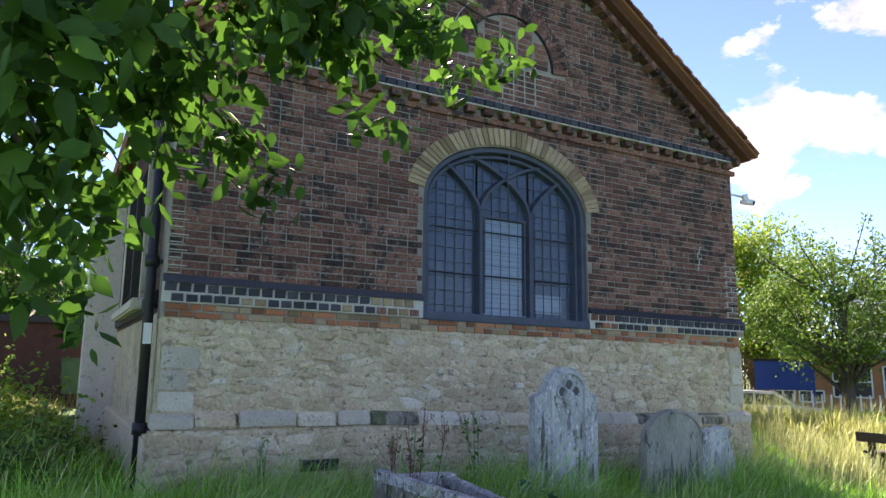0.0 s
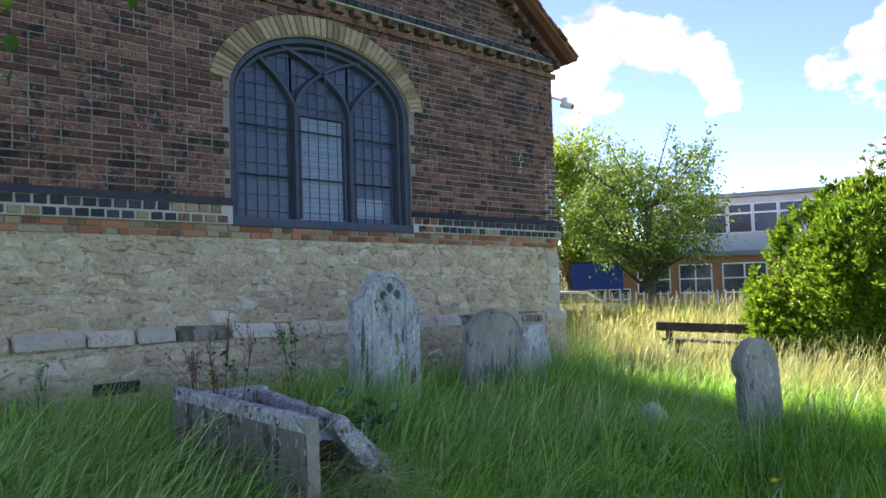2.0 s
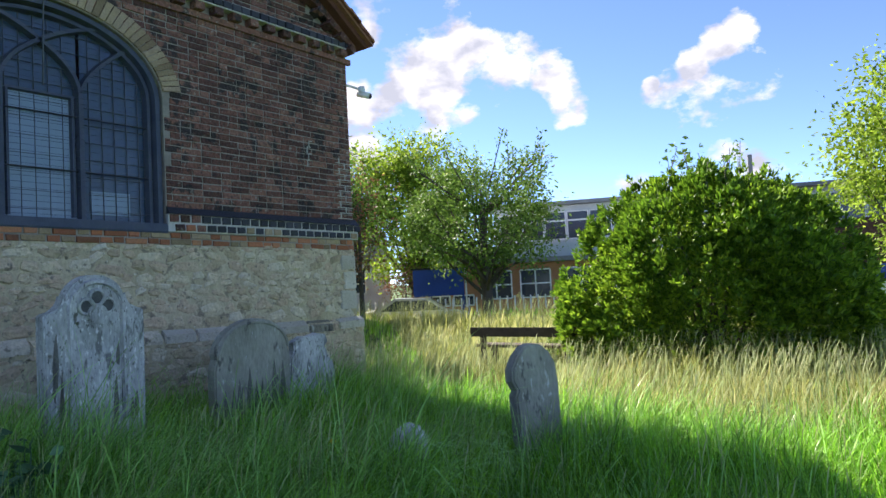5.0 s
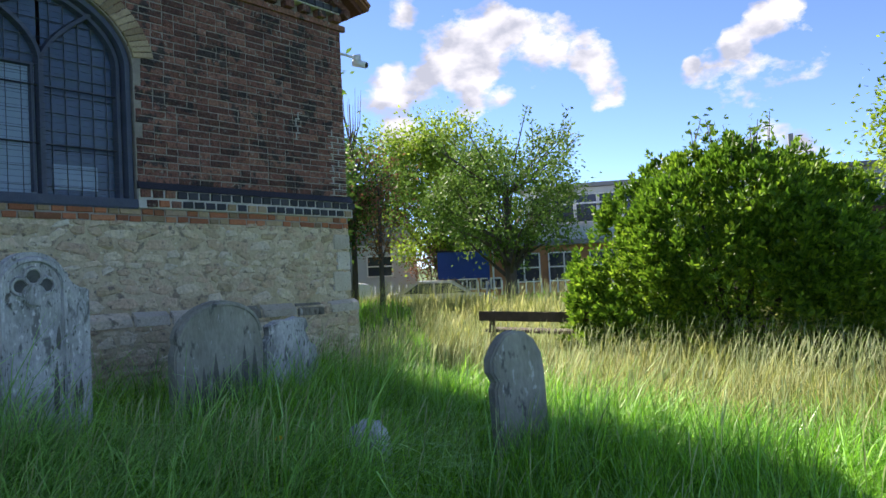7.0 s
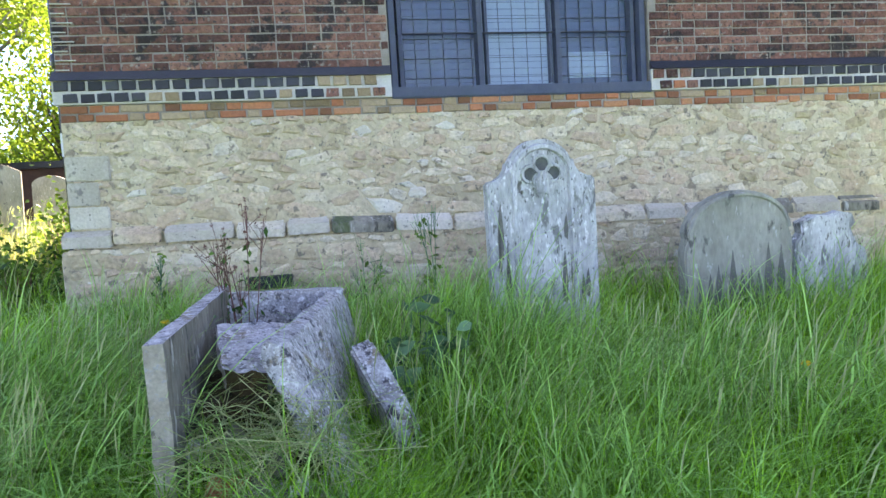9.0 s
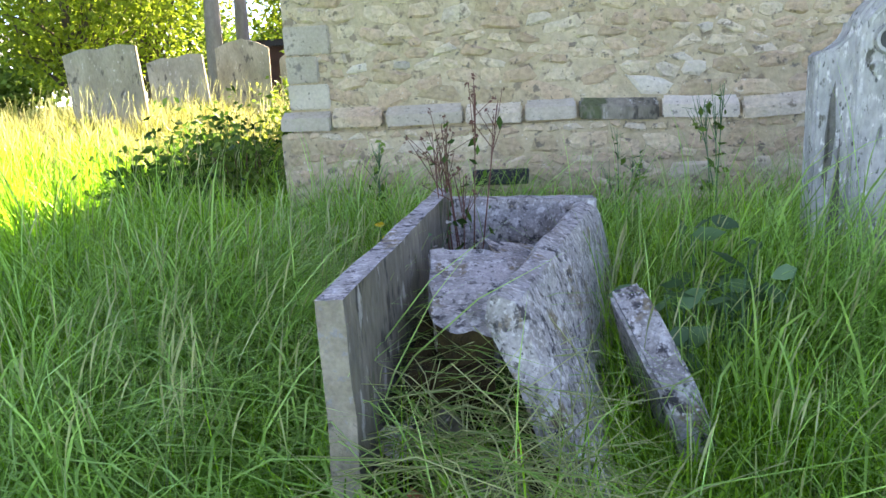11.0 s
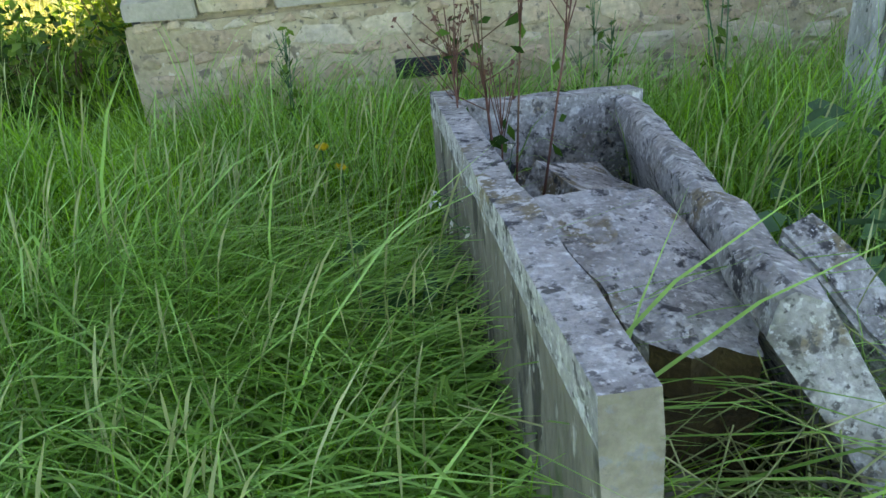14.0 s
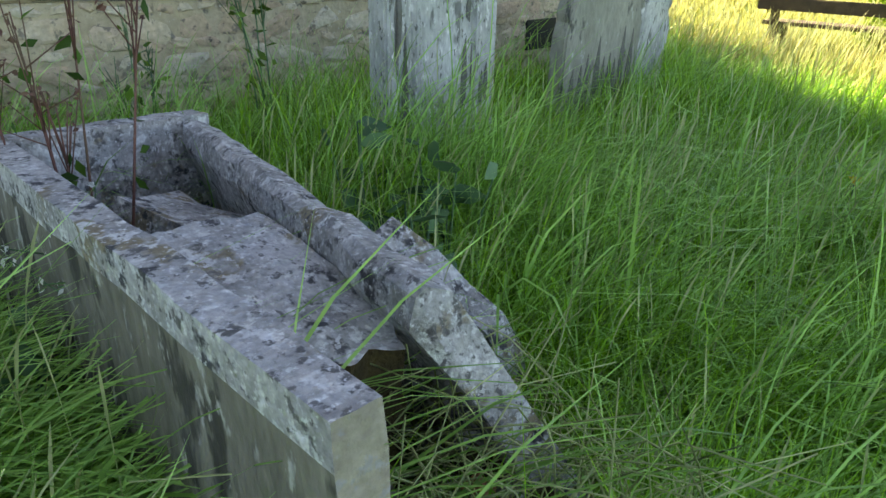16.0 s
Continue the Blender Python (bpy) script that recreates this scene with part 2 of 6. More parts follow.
LEAF_MID = mat("mid green leaf", [(0.07, 0.15, 0.02), (0.12, 0.22, 0.035), (0.18, 0.28, 0.06)], 0.6, 0.55, 0.0, 10, 0.2, 0.35, 0.5, trans=0.35, spec=0.2)
LEAF_BUSH = mat("glossy evergreen leaf", [(0.06, 0.145, 0.012), (0.12, 0.24, 0.016), (0.30, 0.41, 0.03)], 0.8, 0.42, 0.0, 10, 0.2, 0.4, 0.5, trans=0.4, spec=0.3)
LEAF_RUST = mat("rust-brown spring leaf", [(0.16, 0.07, 0.04), (0.24, 0.11, 0.06), (0.22, 0.15, 0.06)], 0.6, 0.6, 0.0, 10, 0.2, 0.3, 0.5, trans=0.35)
WEED = mat("blue-green broad leaf", [(0.05, 0.14, 0.06), (0.09, 0.20, 0.09), (0.13, 0.25, 0.12)], 3, 0.5, 0.0, 10, 0.2, 0.25, 0.5, trans=0.35)
STEM = mat("reddish weed stem", [(0.10, 0.035, 0.03), (0.16, 0.07, 0.05), (0.09, 0.10, 0.04)], 5, 0.7, 0.0)
PETAL = mat("yellow petal", [(0.75, 0.52, 0.02), (0.85, 0.62, 0.04)], 5, 0.7, 0.0, trans=0.2)
PETAL_WHITE = mat("white petal", [(0.75, 0.75, 0.7), (0.82, 0.82, 0.78)], 5, 0.7, 0.0, trans=0.2)
BARK = mat("grey-brown bark", [(0.045, 0.038, 0.03), (0.085, 0.072, 0.058), (0.13, 0.115, 0.095)], 5, 0.95, 0.9, 22, 0.35, streak=5)
BARK_PALE = mat("pale grey bark", [(0.15, 0.145, 0.14), (0.24, 0.235, 0.23), (0.31, 0.30, 0.29)], 4, 0.95, 0.5, 25, 0.3, streak=3)
IRON = mat("black painted iron", [(0.010, 0.011, 0.013), (0.02, 0.021, 0.024)], 9, 0.45, 0.2, 60, 0.3)
TIMBER = mat("weathered dark bench wood", [(0.05, 0.04, 0.03), (0.09, 0.072, 0.052), (0.13, 0.105, 0.08)], 9, 0.85, 0.5, 70, 0.3, 0.2, 0.3)
WHITE = mat("white paint", [(0.66, 0.67, 0.68), (0.78, 0.79, 0.80)], 3, 0.5, 0.1, 50, 0.08)
PANEL = mat("pale blue-grey cladding", [(0.42, 0.46, 0.50), (0.52, 0.56, 0.60)], 1.2, 0.6, 0.1, 30, 0.1)
BLUE_PAINT = mat("royal blue paint", [(0.008, 0.042, 0.22), (0.012, 0.06, 0.29)], 1.5, 0.5, 0.1, 30, 0.12)
SCHOOL_BRICK = mat("orange school brick", [(0.42, 0.19, 0.09), (0.52, 0.25, 0.13), (0.58, 0.30, 0.17)], 3, 0.9, 0.3, 90, 0.25, 0.2, 0.5)
GUARD = mat("dark rusted window mesh", [(0.022, 0.020, 0.018), (0.045, 0.040, 0.035)], 9, 0.85, 0.3, 90, 0.4, spec=0.1)
DULL_BRICK = mat("brown brick", [(0.045, 0.028, 0.024), (0.08, 0.046, 0.036), (0.12, 0.062, 0.044), (0.145, 0.085, 0.058), (0.075, 0.05, 0.042)], 5, 0.9, 0.5, 90, 0.35, 0.28, 0.65)
ROOF_GREY = mat("grey roof felt", [(0.16, 0.17, 0.18), (0.24, 0.25, 0.26)], 1.5, 0.8, 0.2, 30, 0.15)
BIN = mat("green wheelie-bin plastic", [(0.03, 0.10, 0.04), (0.045, 0.13, 0.055)], 3, 0.45, 0.1, 50, 0.15)
RUBBER = mat("black rubber", [(0.012, 0.012, 0.012), (0.02, 0.02, 0.02)], 9, 0.8, 0.1, 50, 0.2)
CAR_SILVER = mat("silver car paint", [(0.45, 0.46, 0.48), (0.52, 0.53, 0.55)], 1, 0.3, 0.0, fine=0.03, metal=0.6)
CAR_WHITE = mat("white car paint", [(0.72, 0.72, 0.73), (0.78, 0.78, 0.79)], 1, 0.3, 0.0, fine=0.03)
PLASTER = mat("interior plaster darkened for dim light", [(0.20, 0.19, 0.17), (0.28, 0.27, 0.25)], 1.5, 0.95, 0.2, 30, 0.15)
ASPHALT = mat("grey asphalt", [(0.04, 0.04, 0.042), (0.065, 0.065, 0.065)], 2, 0.9, 0.3, 60, 0.2)


def glass(name, tint, rough, clear):
    """Old leaded glass: a wavy reflecting sheet through which a dim room shows."""
    m = bpy.data.materials.new(name)
    m.use_nodes = True
    n, l = m.node_tree.nodes, m.node_tree.links
    b = n["Principled BSDF"]
    b.inputs["Base Color"].default_value = (*tint, 1)
    b.inputs["Roughness"].default_value = rough
    b.inputs["Transmission Weight"].default_value = clear
    b.inputs["IOR"].default_value = 1.5
    t, bp, g = n.new("ShaderNodeTexNoise"), n.new("ShaderNodeBump"), n.new("ShaderNodeNewGeometry")
    t.inputs["Scale"].default_value = 9.0
    l.new(g.outputs["Position"], t.inputs["Vector"])
    bp.inputs["Strength"].default_value, bp.inputs["Distance"].default_value = 0.25, 0.02
    l.new(t.outputs["Fac"], bp.inputs["Height"])
    l.new(bp.outputs[0], b.inputs["Normal"])
    return m


GLASS = glass("leaded glass", (0.06, 0.105, 0.17), 0.25, 0.3)
GLASS_PALE = glass("pale obscured glass", (0.22, 0.31, 0.40), 0.3, 0.25)
GLASS_FAR = glass("dark window glass", (0.03, 0.04, 0.06), 0.08, 0.0)


# ---- builders ----
def mesh(name, verts, faces, m, smooth=False):
    me = bpy.data.meshes.new(name)
    me.from_pydata([tuple(v) for v in verts], [], faces)
    me.materials.append(m)
    if smooth:
        me.polygons.foreach_set("use_smooth", [True] * len(me.polygons))
    return me


def fill(name, v, loops, sizes, m, smooth=False):
    """A mesh from numpy arrays: vertices, corner indices and the number of corners of each face."""
    me = bpy.data.meshes.new(name)
    me.vertices.add(len(v))
    me.vertices.foreach_set("co", np.asarray(v, np.float32).ravel())
    me.loops.add(len(loops))
    me.loops.foreach_set("vertex_index", np.asarray(loops, np.int32))
    me.polygons.add(len(sizes))
    start = np.concatenate([[0], np.cumsum(sizes)[:-1]])
    me.polygons.foreach_set("loop_start", start.astype(np.int32))
    me.polygons.foreach_set("loop_total", np.asarray(sizes, np.int32))
    if smooth:
        me.polygons.foreach_set("use_smooth", [True] * len(sizes))
    me.materials.append(m)
    me.update(calc_edges=True)
    return me


def put(name, me, parent=None, label="", m=None, kind=""):
    ob = new(name, me)
    if m is not None:
        ob.matrix_basis = m
    if parent is not None:
        ob.parent = parent
    return tagged(ob, label, kind=kind)


def part(name, bm, material, parent, label="", m=None, kind=""):
    me = bpy.data.meshes.new(name)
    bm.to_mesh(me)
    bm.free()
    me.materials.append(material)
    return put(name, me, parent, label, m, kind)


def thing(name, label, category, m=None, group="", kind=""):
    ob = new(name)
    ob.empty_display_size = 0.1
    if m is not None:
        ob.matrix_basis = m
    return tagged(ob, label, category, group, kind)


def box(lo, hi, bevel=0.0, rough=0.0, cuts=0, segments=2):
    bm = bmesh.new()
    bmesh.ops.create_cube(bm, size=1)
    s, c = Vector(hi) - Vector(lo), (Vector(hi) + Vector(lo)) / 2
    for v in bm.verts:
        v.co = Vector((v.co.x * s.x, v.co.y * s.y, v.co.z * s.z)) + c
    if cuts:
        bmesh.ops.subdivide_edges(bm, edges=bm.edges[:], cuts=cuts, use_grid_fill=True)
    elif bevel:
        bmesh.ops.bevel(bm, geom=bm.edges[:], offset=bevel, segments=segments, affect="EDGES")
    if rough:
        for v in bm.verts:
            v.co += noise.noise_vector(v.co * 7) * rough + noise.noise_vector(v.co * 23) * rough * 0.5
    return bm


def prism(outline, y0, y1, bevel=0.0, rough=0.0):
    """An outline in x, z drawn out from y0 to y1."""
    bm = bmesh.new()
    f = [bm.verts.new((x, y0, z)) for x, z in outline]
    b = [bm.verts.new((x, y1, z)) for x, z in outline]
    bm.faces.new(f)
    bm.faces.new(b[::-1])
    k = len(outline)
    for i in range(k):
        bm.faces.new((f[i], b[i], b[(i + 1) % k], f[(i + 1) % k]))
    bmesh.ops.recalc_face_normals(bm, faces=bm.faces[:])
    if bevel:
        rim = [e for e in bm.edges if abs(e.verts[0].co.y - e.verts[1].co.y) < 1e-6]
        bmesh.ops.bevel(bm, geom=rim, offset=bevel, segments=2, affect="EDGES")
    if rough:
        for v in bm.verts:
            v.co += noise.noise_vector(v.co * 6) * rough
    return bm


def tube_arrays(pts, radii, sides=6):
    pts = [Vector(p) for p in pts]
    v, f = [], []
    for i, p in enumerate(pts):
        d = (pts[min(i + 1, len(pts) - 1)] - pts[max(i - 1, 0)]).normalized()
        a = d.orthogonal().normalized()
        b = d.cross(a)
        for k in range(sides):
            t = 2 * math.pi * k / sides
            v.append(p + (a * math.cos(t) + b * math.sin(t)) * radii[i])
    for i in range(len(pts) - 1):
        for k in range(sides):
            q = (k + 1) % sides
            f.append((i * sides + k, i * sides + q, (i + 1) * sides + q, (i + 1) * sides + k))
    f.append(tuple(range(sides))[::-1])
    f.append(tuple((len(pts) - 1) * sides + k for k in range(sides)))
    return v, f


def tubes(name, runs, m, sides=6, smooth=True):
    V, F = [], []
    for pts, radii in runs:
        v, f = tube_arrays(pts, radii, sides)
        F += [tuple(i + len(V) for i in face) for face in f]
        V += v
    return mesh(name, V, F, m, smooth)


def sash(runs, half_w, y0, y1):
    """Flat bars of width 2*half_w along polylines in x, z, from depth y0 to y1."""
    V, F = [], []
    for pts in runs:
        base = len(V)
        for i, (x, z) in enumerate(pts):
            ax, az = pts[max(i - 1, 0)]
            bx, bz = pts[min(i + 1, len(pts) - 1)]
            d = Vector((bx - ax, bz - az)).normalized()
            nx, nz = -d.y * half_w, d.x * half_w
            V += [(x + nx, y1, z + nz), (x + nx * 0.45, y0, z + nz * 0.45), (x - nx * 0.45, y0, z - nz * 0.45), (x - nx, y1, z - nz)]
        for i in range(len(pts) - 1):
            for k in range(4):
                q = (k + 1) % 4
                F.append((base + i * 4 + k, base + i * 4 + q, base + i * 4 + 4 + q, base + i * 4 + 4 + k))
    return V, F


rng = np.random.default_rng(7)


def smooth01(a, b, t):
    u = np.clip((t - a) / (b - a), 0, 1)
    return u * u * (3 - 2 * u)


# ---- ground ----
def ground(x, y):
    x, y = np.asarray(x, float), np.asarray(y, float)
    near = smooth01(-3.6, -0.8, y)
    g = -0.16 * (1 - near) + near * (0.06 - 0.035 * np.clip(x, -4.5, 4.0))
    g = g + 0.6 * smooth01(-2.0, 6.0, y) * smooth01(-3.2, -7.5, x)
    g = g + 0.012 * np.clip(x - 4.5, 0, 26)
    g = g - 0.75 * smooth01(14.5, 19.0, x)
    return g + 0.02 * np.sin(x * 1.7 + y * 0.6) * np.cos(y * 1.3 - x * 0.4)


def sheet():
    far = [-3000, -800, -250, -120, -60, -40, -28, -20]
    xs = np.array(far + list(np.arange(-15, 15.01, 0.3)) + [18, 22, 28, 40, 60, 120, 250, 800, 3000])
    ys = np.array(far + list(np.arange(-15, 12.01, 0.3)) + [15, 18, 22, 28, 40, 60, 120, 250, 800, 3000])
    X, Y = np.meshgrid(xs, ys)
    v = np.stack([X, Y, ground(X, Y)], -1).reshape(-1, 3)
    i, j = np.meshgrid(np.arange(len(xs) - 1), np.arange(len(ys) - 1))
    a = (j * len(xs) + i).ravel()
    loops = np.stack([a, a + 1, a + 1 + len(xs), a + len(xs)], -1).ravel()
    return fill("ground", v, loops, np.full(len(a), 4), SOIL, True)


tagged(new("ground", sheet()), "dark earth under long churchyard grass", "ground", kind="structure")

# ---- church: east gable wall ----
XL, XR, LEAN = -3.49, 3.56, -0.0145
SILL, SPRING, RISE, HALF = 1.955, 3.16, 0.70, 1.065


def arch(x, grow=0.0):
    u = np.clip(np.asarray(x, float) / (HALF + grow), -1, 1)
    return SPRING + (RISE + grow) * np.sqrt(1 - u * u)


def rake(x):
    return 6.72 - 0.70 * abs(x - 0.035)


def settle(v):
    """The old wall has sunk a little towards one end."""
    v = np.array(v, float)
    v[..., 2] += LEAN * v[..., 0]
    return v


def wall_mesh(name, y0, y1, z_low, z_high, m, x0=XL, x1=XR):
    """A gable wall's slice between two heights, with the window opening through it."""
    xs = sorted(set([x0, x1, 0.035, -HALF, HALF] + list(np.round(HALF * np.sin(np.linspace(-1.5, 1.5, 25)), 4)) + list(np.linspace(x0, x1, 15))))
    V, F = [], []

    def quad(*p):
        F.append(tuple(range(len(V), len(V) + 4)))
        V.extend(p)

    for a, b in zip(xs, xs[1:]):
        inside = -HALF - 1e-6 <= a and b <= HALF + 1e-6
        tops = [min(z_high, rake(a)), min(z_high, rake(b))]
        spans = [([z_low, z_low], tops)]
        if inside and z_high > SILL:
            h = [float(arch(a)), float(arch(b))]
            spans = [([z_low] * 2, [SILL] * 2)] if z_low < SILL else []
            low = [max(h[0], z_low), max(h[1], z_low)]
            if tops[0] > low[0] and tops[1] > low[1]:
                spans.append((low, tops))
        for lo, hi in spans:
            quad((a, y0, lo[0]), (b, y0, lo[1]), (b, y0, hi[1]), (a, y0, hi[0]))
            quad((b, y1, lo[1]), (a, y1, lo[0]), (a, y1, hi[0]), (b, y1, hi[1]))
            quad((a, y0, hi[0]), (b, y0, hi[1]), (b, y1, hi[1]), (a, y1, hi[0]))
            quad((a, y1, lo[0]), (b, y1, lo[1]), (b, y0, lo[1]), (a, y0, lo[0]))
    for x, s in ((x0, 1), (x1, -1)):
        t = min(z_high, rake(x))
        quad((x, y1, z_low), (x, y0, z_low), (x, y0, t), (x, y1, t)) if s > 0 else quad((x, y0, z_low), (x, y1, z_low), (x, y1, t), (x, y0, t))
    if z_low < SPRING and z_high > SILL:
        z = max(z_low, SILL)
        for x, s in ((-HALF, 1), (HALF, -1)):
            p = [(x, y0, z), (x, y1, z), (x, y1, SPRING), (x, y0, SPRING)]
            quad(*(p if s < 0 else p[::-1]))
    return mesh(name, settle(V), F, m)


wall_top = tagged(new("wall_east_upper", wall_mesh("wall", 0.0, 0.45, 1.79, 9.0, MORTAR)), "weathered dark brown brick gable wall of the church", "wall", kind="structure")
wall_base = tagged(new("wall_east_lower", wall_mesh("wall", 0.0, 0.5, -0.4, 1.79, RUBBLE_BED)), "cream ragstone rubble base wall of the church", "wall", kind="structure")


def piece(w, h, d=0.05, c=0.004):
    """A chamfered block, w wide and h high, whose back is at y = 0."""
    W, H = w / 2, h / 2
    v = [(-W, 0, -H), (W, 0, -H), (W, 0, H), (-W, 0, H), (-W, -d + c, -H), (W, -d + c, -H), (W, -d + c, H), (-W, -d + c, H),
         (-W + c, -d, -H + c), (W - c, -d, -H + c), (W - c, -d, H - c), (-W + c, -d, H - c)]
    f = [(8, 9, 10, 11)]
    for b in (0, 4):
        f += [(b + k, b + (k + 1) % 4, b + 4 + (k + 1) % 4, b + 4 + k) for k in range(4)]
    return v, f


COURSE = 0.067
BRICKS = []  # x, z, width, height, front, single, material


def in_opening(x, z, grow):
    return abs(x) < HALF + grow and z > SILL - 0.05 and z < arch(x, grow)


def lunette(x, z, r):
    return z > 4.86 and (x - 0.02) ** 2 + (z - 4.87) ** 2 < r * r


def lay_courses():
    z, row = 2.18, 0
    while z < 6.7:
        x = XL + (0.0 if row % 2 else 0.112)
        if row % 2 == 0:
            BRICKS.append((XL + 0.053, z, 0.103))
        k = row % 2
        while x < XR - 0.05:
            w = 0.225 if (k % 2 == 0 or rng.random() < 0.45) else 0.114
            w = min(w, XR - x)
            c = x + w / 2
            if w > 0.05 and rake(c) > z + 0.05 and not in_opening(c, z, 0.10 if z > SPRING else 0.0) and not (4.07 < z < 4.36) and not lunette(c, z, 0.69):
                if not (abs(c) < HALF + w / 2 and abs(c) > HALF - 0.12 and z < SPRING):
                    BRICKS.append((c, z, w - 0.011))
                else:
                    s = 1 if c > 0 else -1
                    edge = HALF + 0.006
                    outer = abs(c) + w / 2
                    if outer - edge > 0.04:
                        BRICKS.append((s * (edge + outer) / 2, z, outer - edge - 0.011))
            x += w
            k += 1
        z += COURSE
        row += 1


lay_courses()
shared = {}


def brick_object(c, z, w, h, m, parent, name="brick", front=0.009, depth=0.05):
    key = (round(w / 0.012), round(h, 3), m.name, rng.integers(3), front)
    if key not in shared:
        v, f = piece(w, h, depth, 0.005)
        v = np.array(v) + rng.normal(0, 0.0022, (12, 3)) * [1, 0.8, 1]
        shared[key] = mesh(name, v, f, m)
    put(name, shared[key], parent, m=pose(c, depth - front + rng.normal(0, 0.0018), z + LEAN * c, 0, rng.normal(0, 0.25), 0))


def joined(items, m, name, parent, front=0.009, depth=0.05):
    """items: centre x, centre z, width, height[, lean]."""
    V, F = [], []
    for c, z, w, h, *r in items:
        v, f = piece(w, h, depth, 0.005)
        v = np.array(v) + rng.normal(0, 0.002, (12, 3))
        if r:
            ca, sa = math.cos(r[0]), math.sin(r[0])
            v[:, [0, 2]] = v[:, [0, 2]] @ np.array([[ca, sa], [-sa, ca]])
        v += [c, depth - front + rng.normal(0, 0.0018), z]
        F += [tuple(i + len(V) for i in face) for face in f]
        V += list(settle(v))
    return put(name, mesh(name, V, F, m), parent, kind="stuff")


# ---- window ----
window = thing("window_1", "wide arched church window with blue-grey tracery and leaded glass", "window", kind="structure")


def arch_line(grow, low):
    return [(-HALF - grow, low)] + [((HALF + grow) * math.sin(a), SPRING + (RISE + grow) * math.cos(a)) for a in np.linspace(-math.pi / 2, math.pi / 2, 33)] + [(HALF + grow, low)]


def bars(name, runs, w, y0, y1, m, parent, label=""):
    v, f = sash(runs, w, y0, y1)
    return put(name, mesh(name, settle(v), f, m), parent, label)


bars("window_frame", [arch_line(-0.035, SILL + 0.03)], 0.05, 0.03, 0.20, FRAME, window, "blue-grey painted outer frame")
bars("window_frame", [arch_line(-0.10, SILL + 0.03)], 0.035, 0.08, 0.20, FRAME, window)
sill = box((-HALF - 0.01, -0.03, SILL - 0.035), (HALF + 0.01, 0.22, SILL + 0.055), 0.012)
for v in sill.verts:
    v.co.z += LEAN * v.co.x - (0.02 if v.co.y < 0.05 else 0)
part("window_sill", sill, FRAME, window)


def bow(p, q, r, k=14):
    """A curve from p to r that bends towards q."""
    out = []
    for i in range(k + 1):
        t = i / k
        out.append(tuple((1 - t) ** 2 * p[j] + 2 * t * (1 - t) * q[j] + t * t * r[j] for j in (0, 1)))
    return out


MX = 0.325
for s in (-1, 1):
    bars("mullion", [[(s * MX, SILL), (s * MX, 3.12)]], 0.045, 0.07, 0.22, FRAME, window)
    bars("tracery_bar", [bow((s * MX, 3.08), (s * MX, 3.33), (-s * 0.02, 3.53), 8) + bow((-s * 0.02, 3.53), (-s * 0.24, 3.68), (-s * 0.55, 3.74), 8)[1:]], 0.034, 0.075, 0.21, FRAME, window)
    bars("tracery_bar", [bow((s * MX, 3.08), (s * (MX + 0.02), 3.30), (s * 0.76, 3.60))], 0.034, 0.075, 0.21, FRAME, window)


def pane(name, x0, x1, z0, z1, y, m, label=""):
    xs = np.linspace(x0, x1, 13)
    top = [min(z1, float(arch(x, -0.05))) for x in xs]
    out = [(x0, z0), (x1, z0)] + [(x, t) for x, t in zip(xs[::-1], top[::-1])]
    bm = prism(out, y, y + 0.008)
    for v in bm.verts:
        v.co.z += LEAN * v.co.x
    ob = part(name, bm, m, window, label)
    return ob


for s in (-1, 1):
    a, b = sorted((s * (MX + 0.03), s * (HALF - 0.06)))
    pane("pane", a, b, SILL + 0.05, 9, 0.15, GLASS, "dark blue leaded glass")
pane("pane", -MX, MX, 3.08, 9, 0.152, GLASS)
pane("pane", -MX + 0.03, MX - 0.03, SILL + 0.05, 3.08, 0.135, GLASS_PALE, "pale obscured glass panel")
cas = [[(-MX + 0.06, SILL + 0.06), (-MX + 0.06, 3.06)], [(MX - 0.06, SILL + 0.06), (MX - 0.06, 3.06)], [(-MX + 0.04, 3.07), (MX - 0.04, 3.07)]]
bars("casement", cas, 0.022, 0.10, 0.14, FRAME, window)
lead = []
for x in np.arange(-0.96, 0.97, 0.115):
    if abs(abs(x) - MX) > 0.05 and float(arch(x, -0.06)) > 2.2:
        lead.append([(x, SILL + 0.05), (x, float(arch(x, -0.06)))])
for z in np.arange(SILL + 0.12, 3.75, 0.155):
    xm = 0.98 if z < SPRING else 0.98 * math.sqrt(max(0.02, 1 - ((z - SPRING) / 0.66) ** 2))
    lead.append([(-xm, z), (xm, z)])
bars("leading", lead, 0.0026, 0.128, 0.14, LEAD, window, "dull lead cames")
# Bright light caught low in the window, drawn as a paler pane.
pane("pane", MX + 0.09, HALF - 0.28, SILL + 0.10, SILL + 0.31, 0.138, GLASS_PALE, "lower panes paled for a bright reflection")
wires = []
for z in np.arange(SILL + 0.07, 3.80, 0.052):
    xm = 1.0 if z < SPRING else 1.0 * math.sqrt(max(0.02, 1 - ((z - SPRING) / 0.68) ** 2))
    wires.append([(-xm, z), (xm, z)])
bars("wire_guard", wires, 0.0013, 0.060, 0.063, FRAME, window, "fine horizontal wire window guard")
for z in (2.42, 2.9):
    bars("saddle_bar", [[(-1.0, z), (1.0, z)]], 0.008, 0.095, 0.105, IRON, window)
put("lamp_cable", tubes("lamp_cable", [([(0.0, -0.02, 4.1), (0.005, 0.02, 3.8), (0.01, 0.05, 3.5), (0.0, 0.055, 3.12)], [0.006] * 4)], LEAD), window)
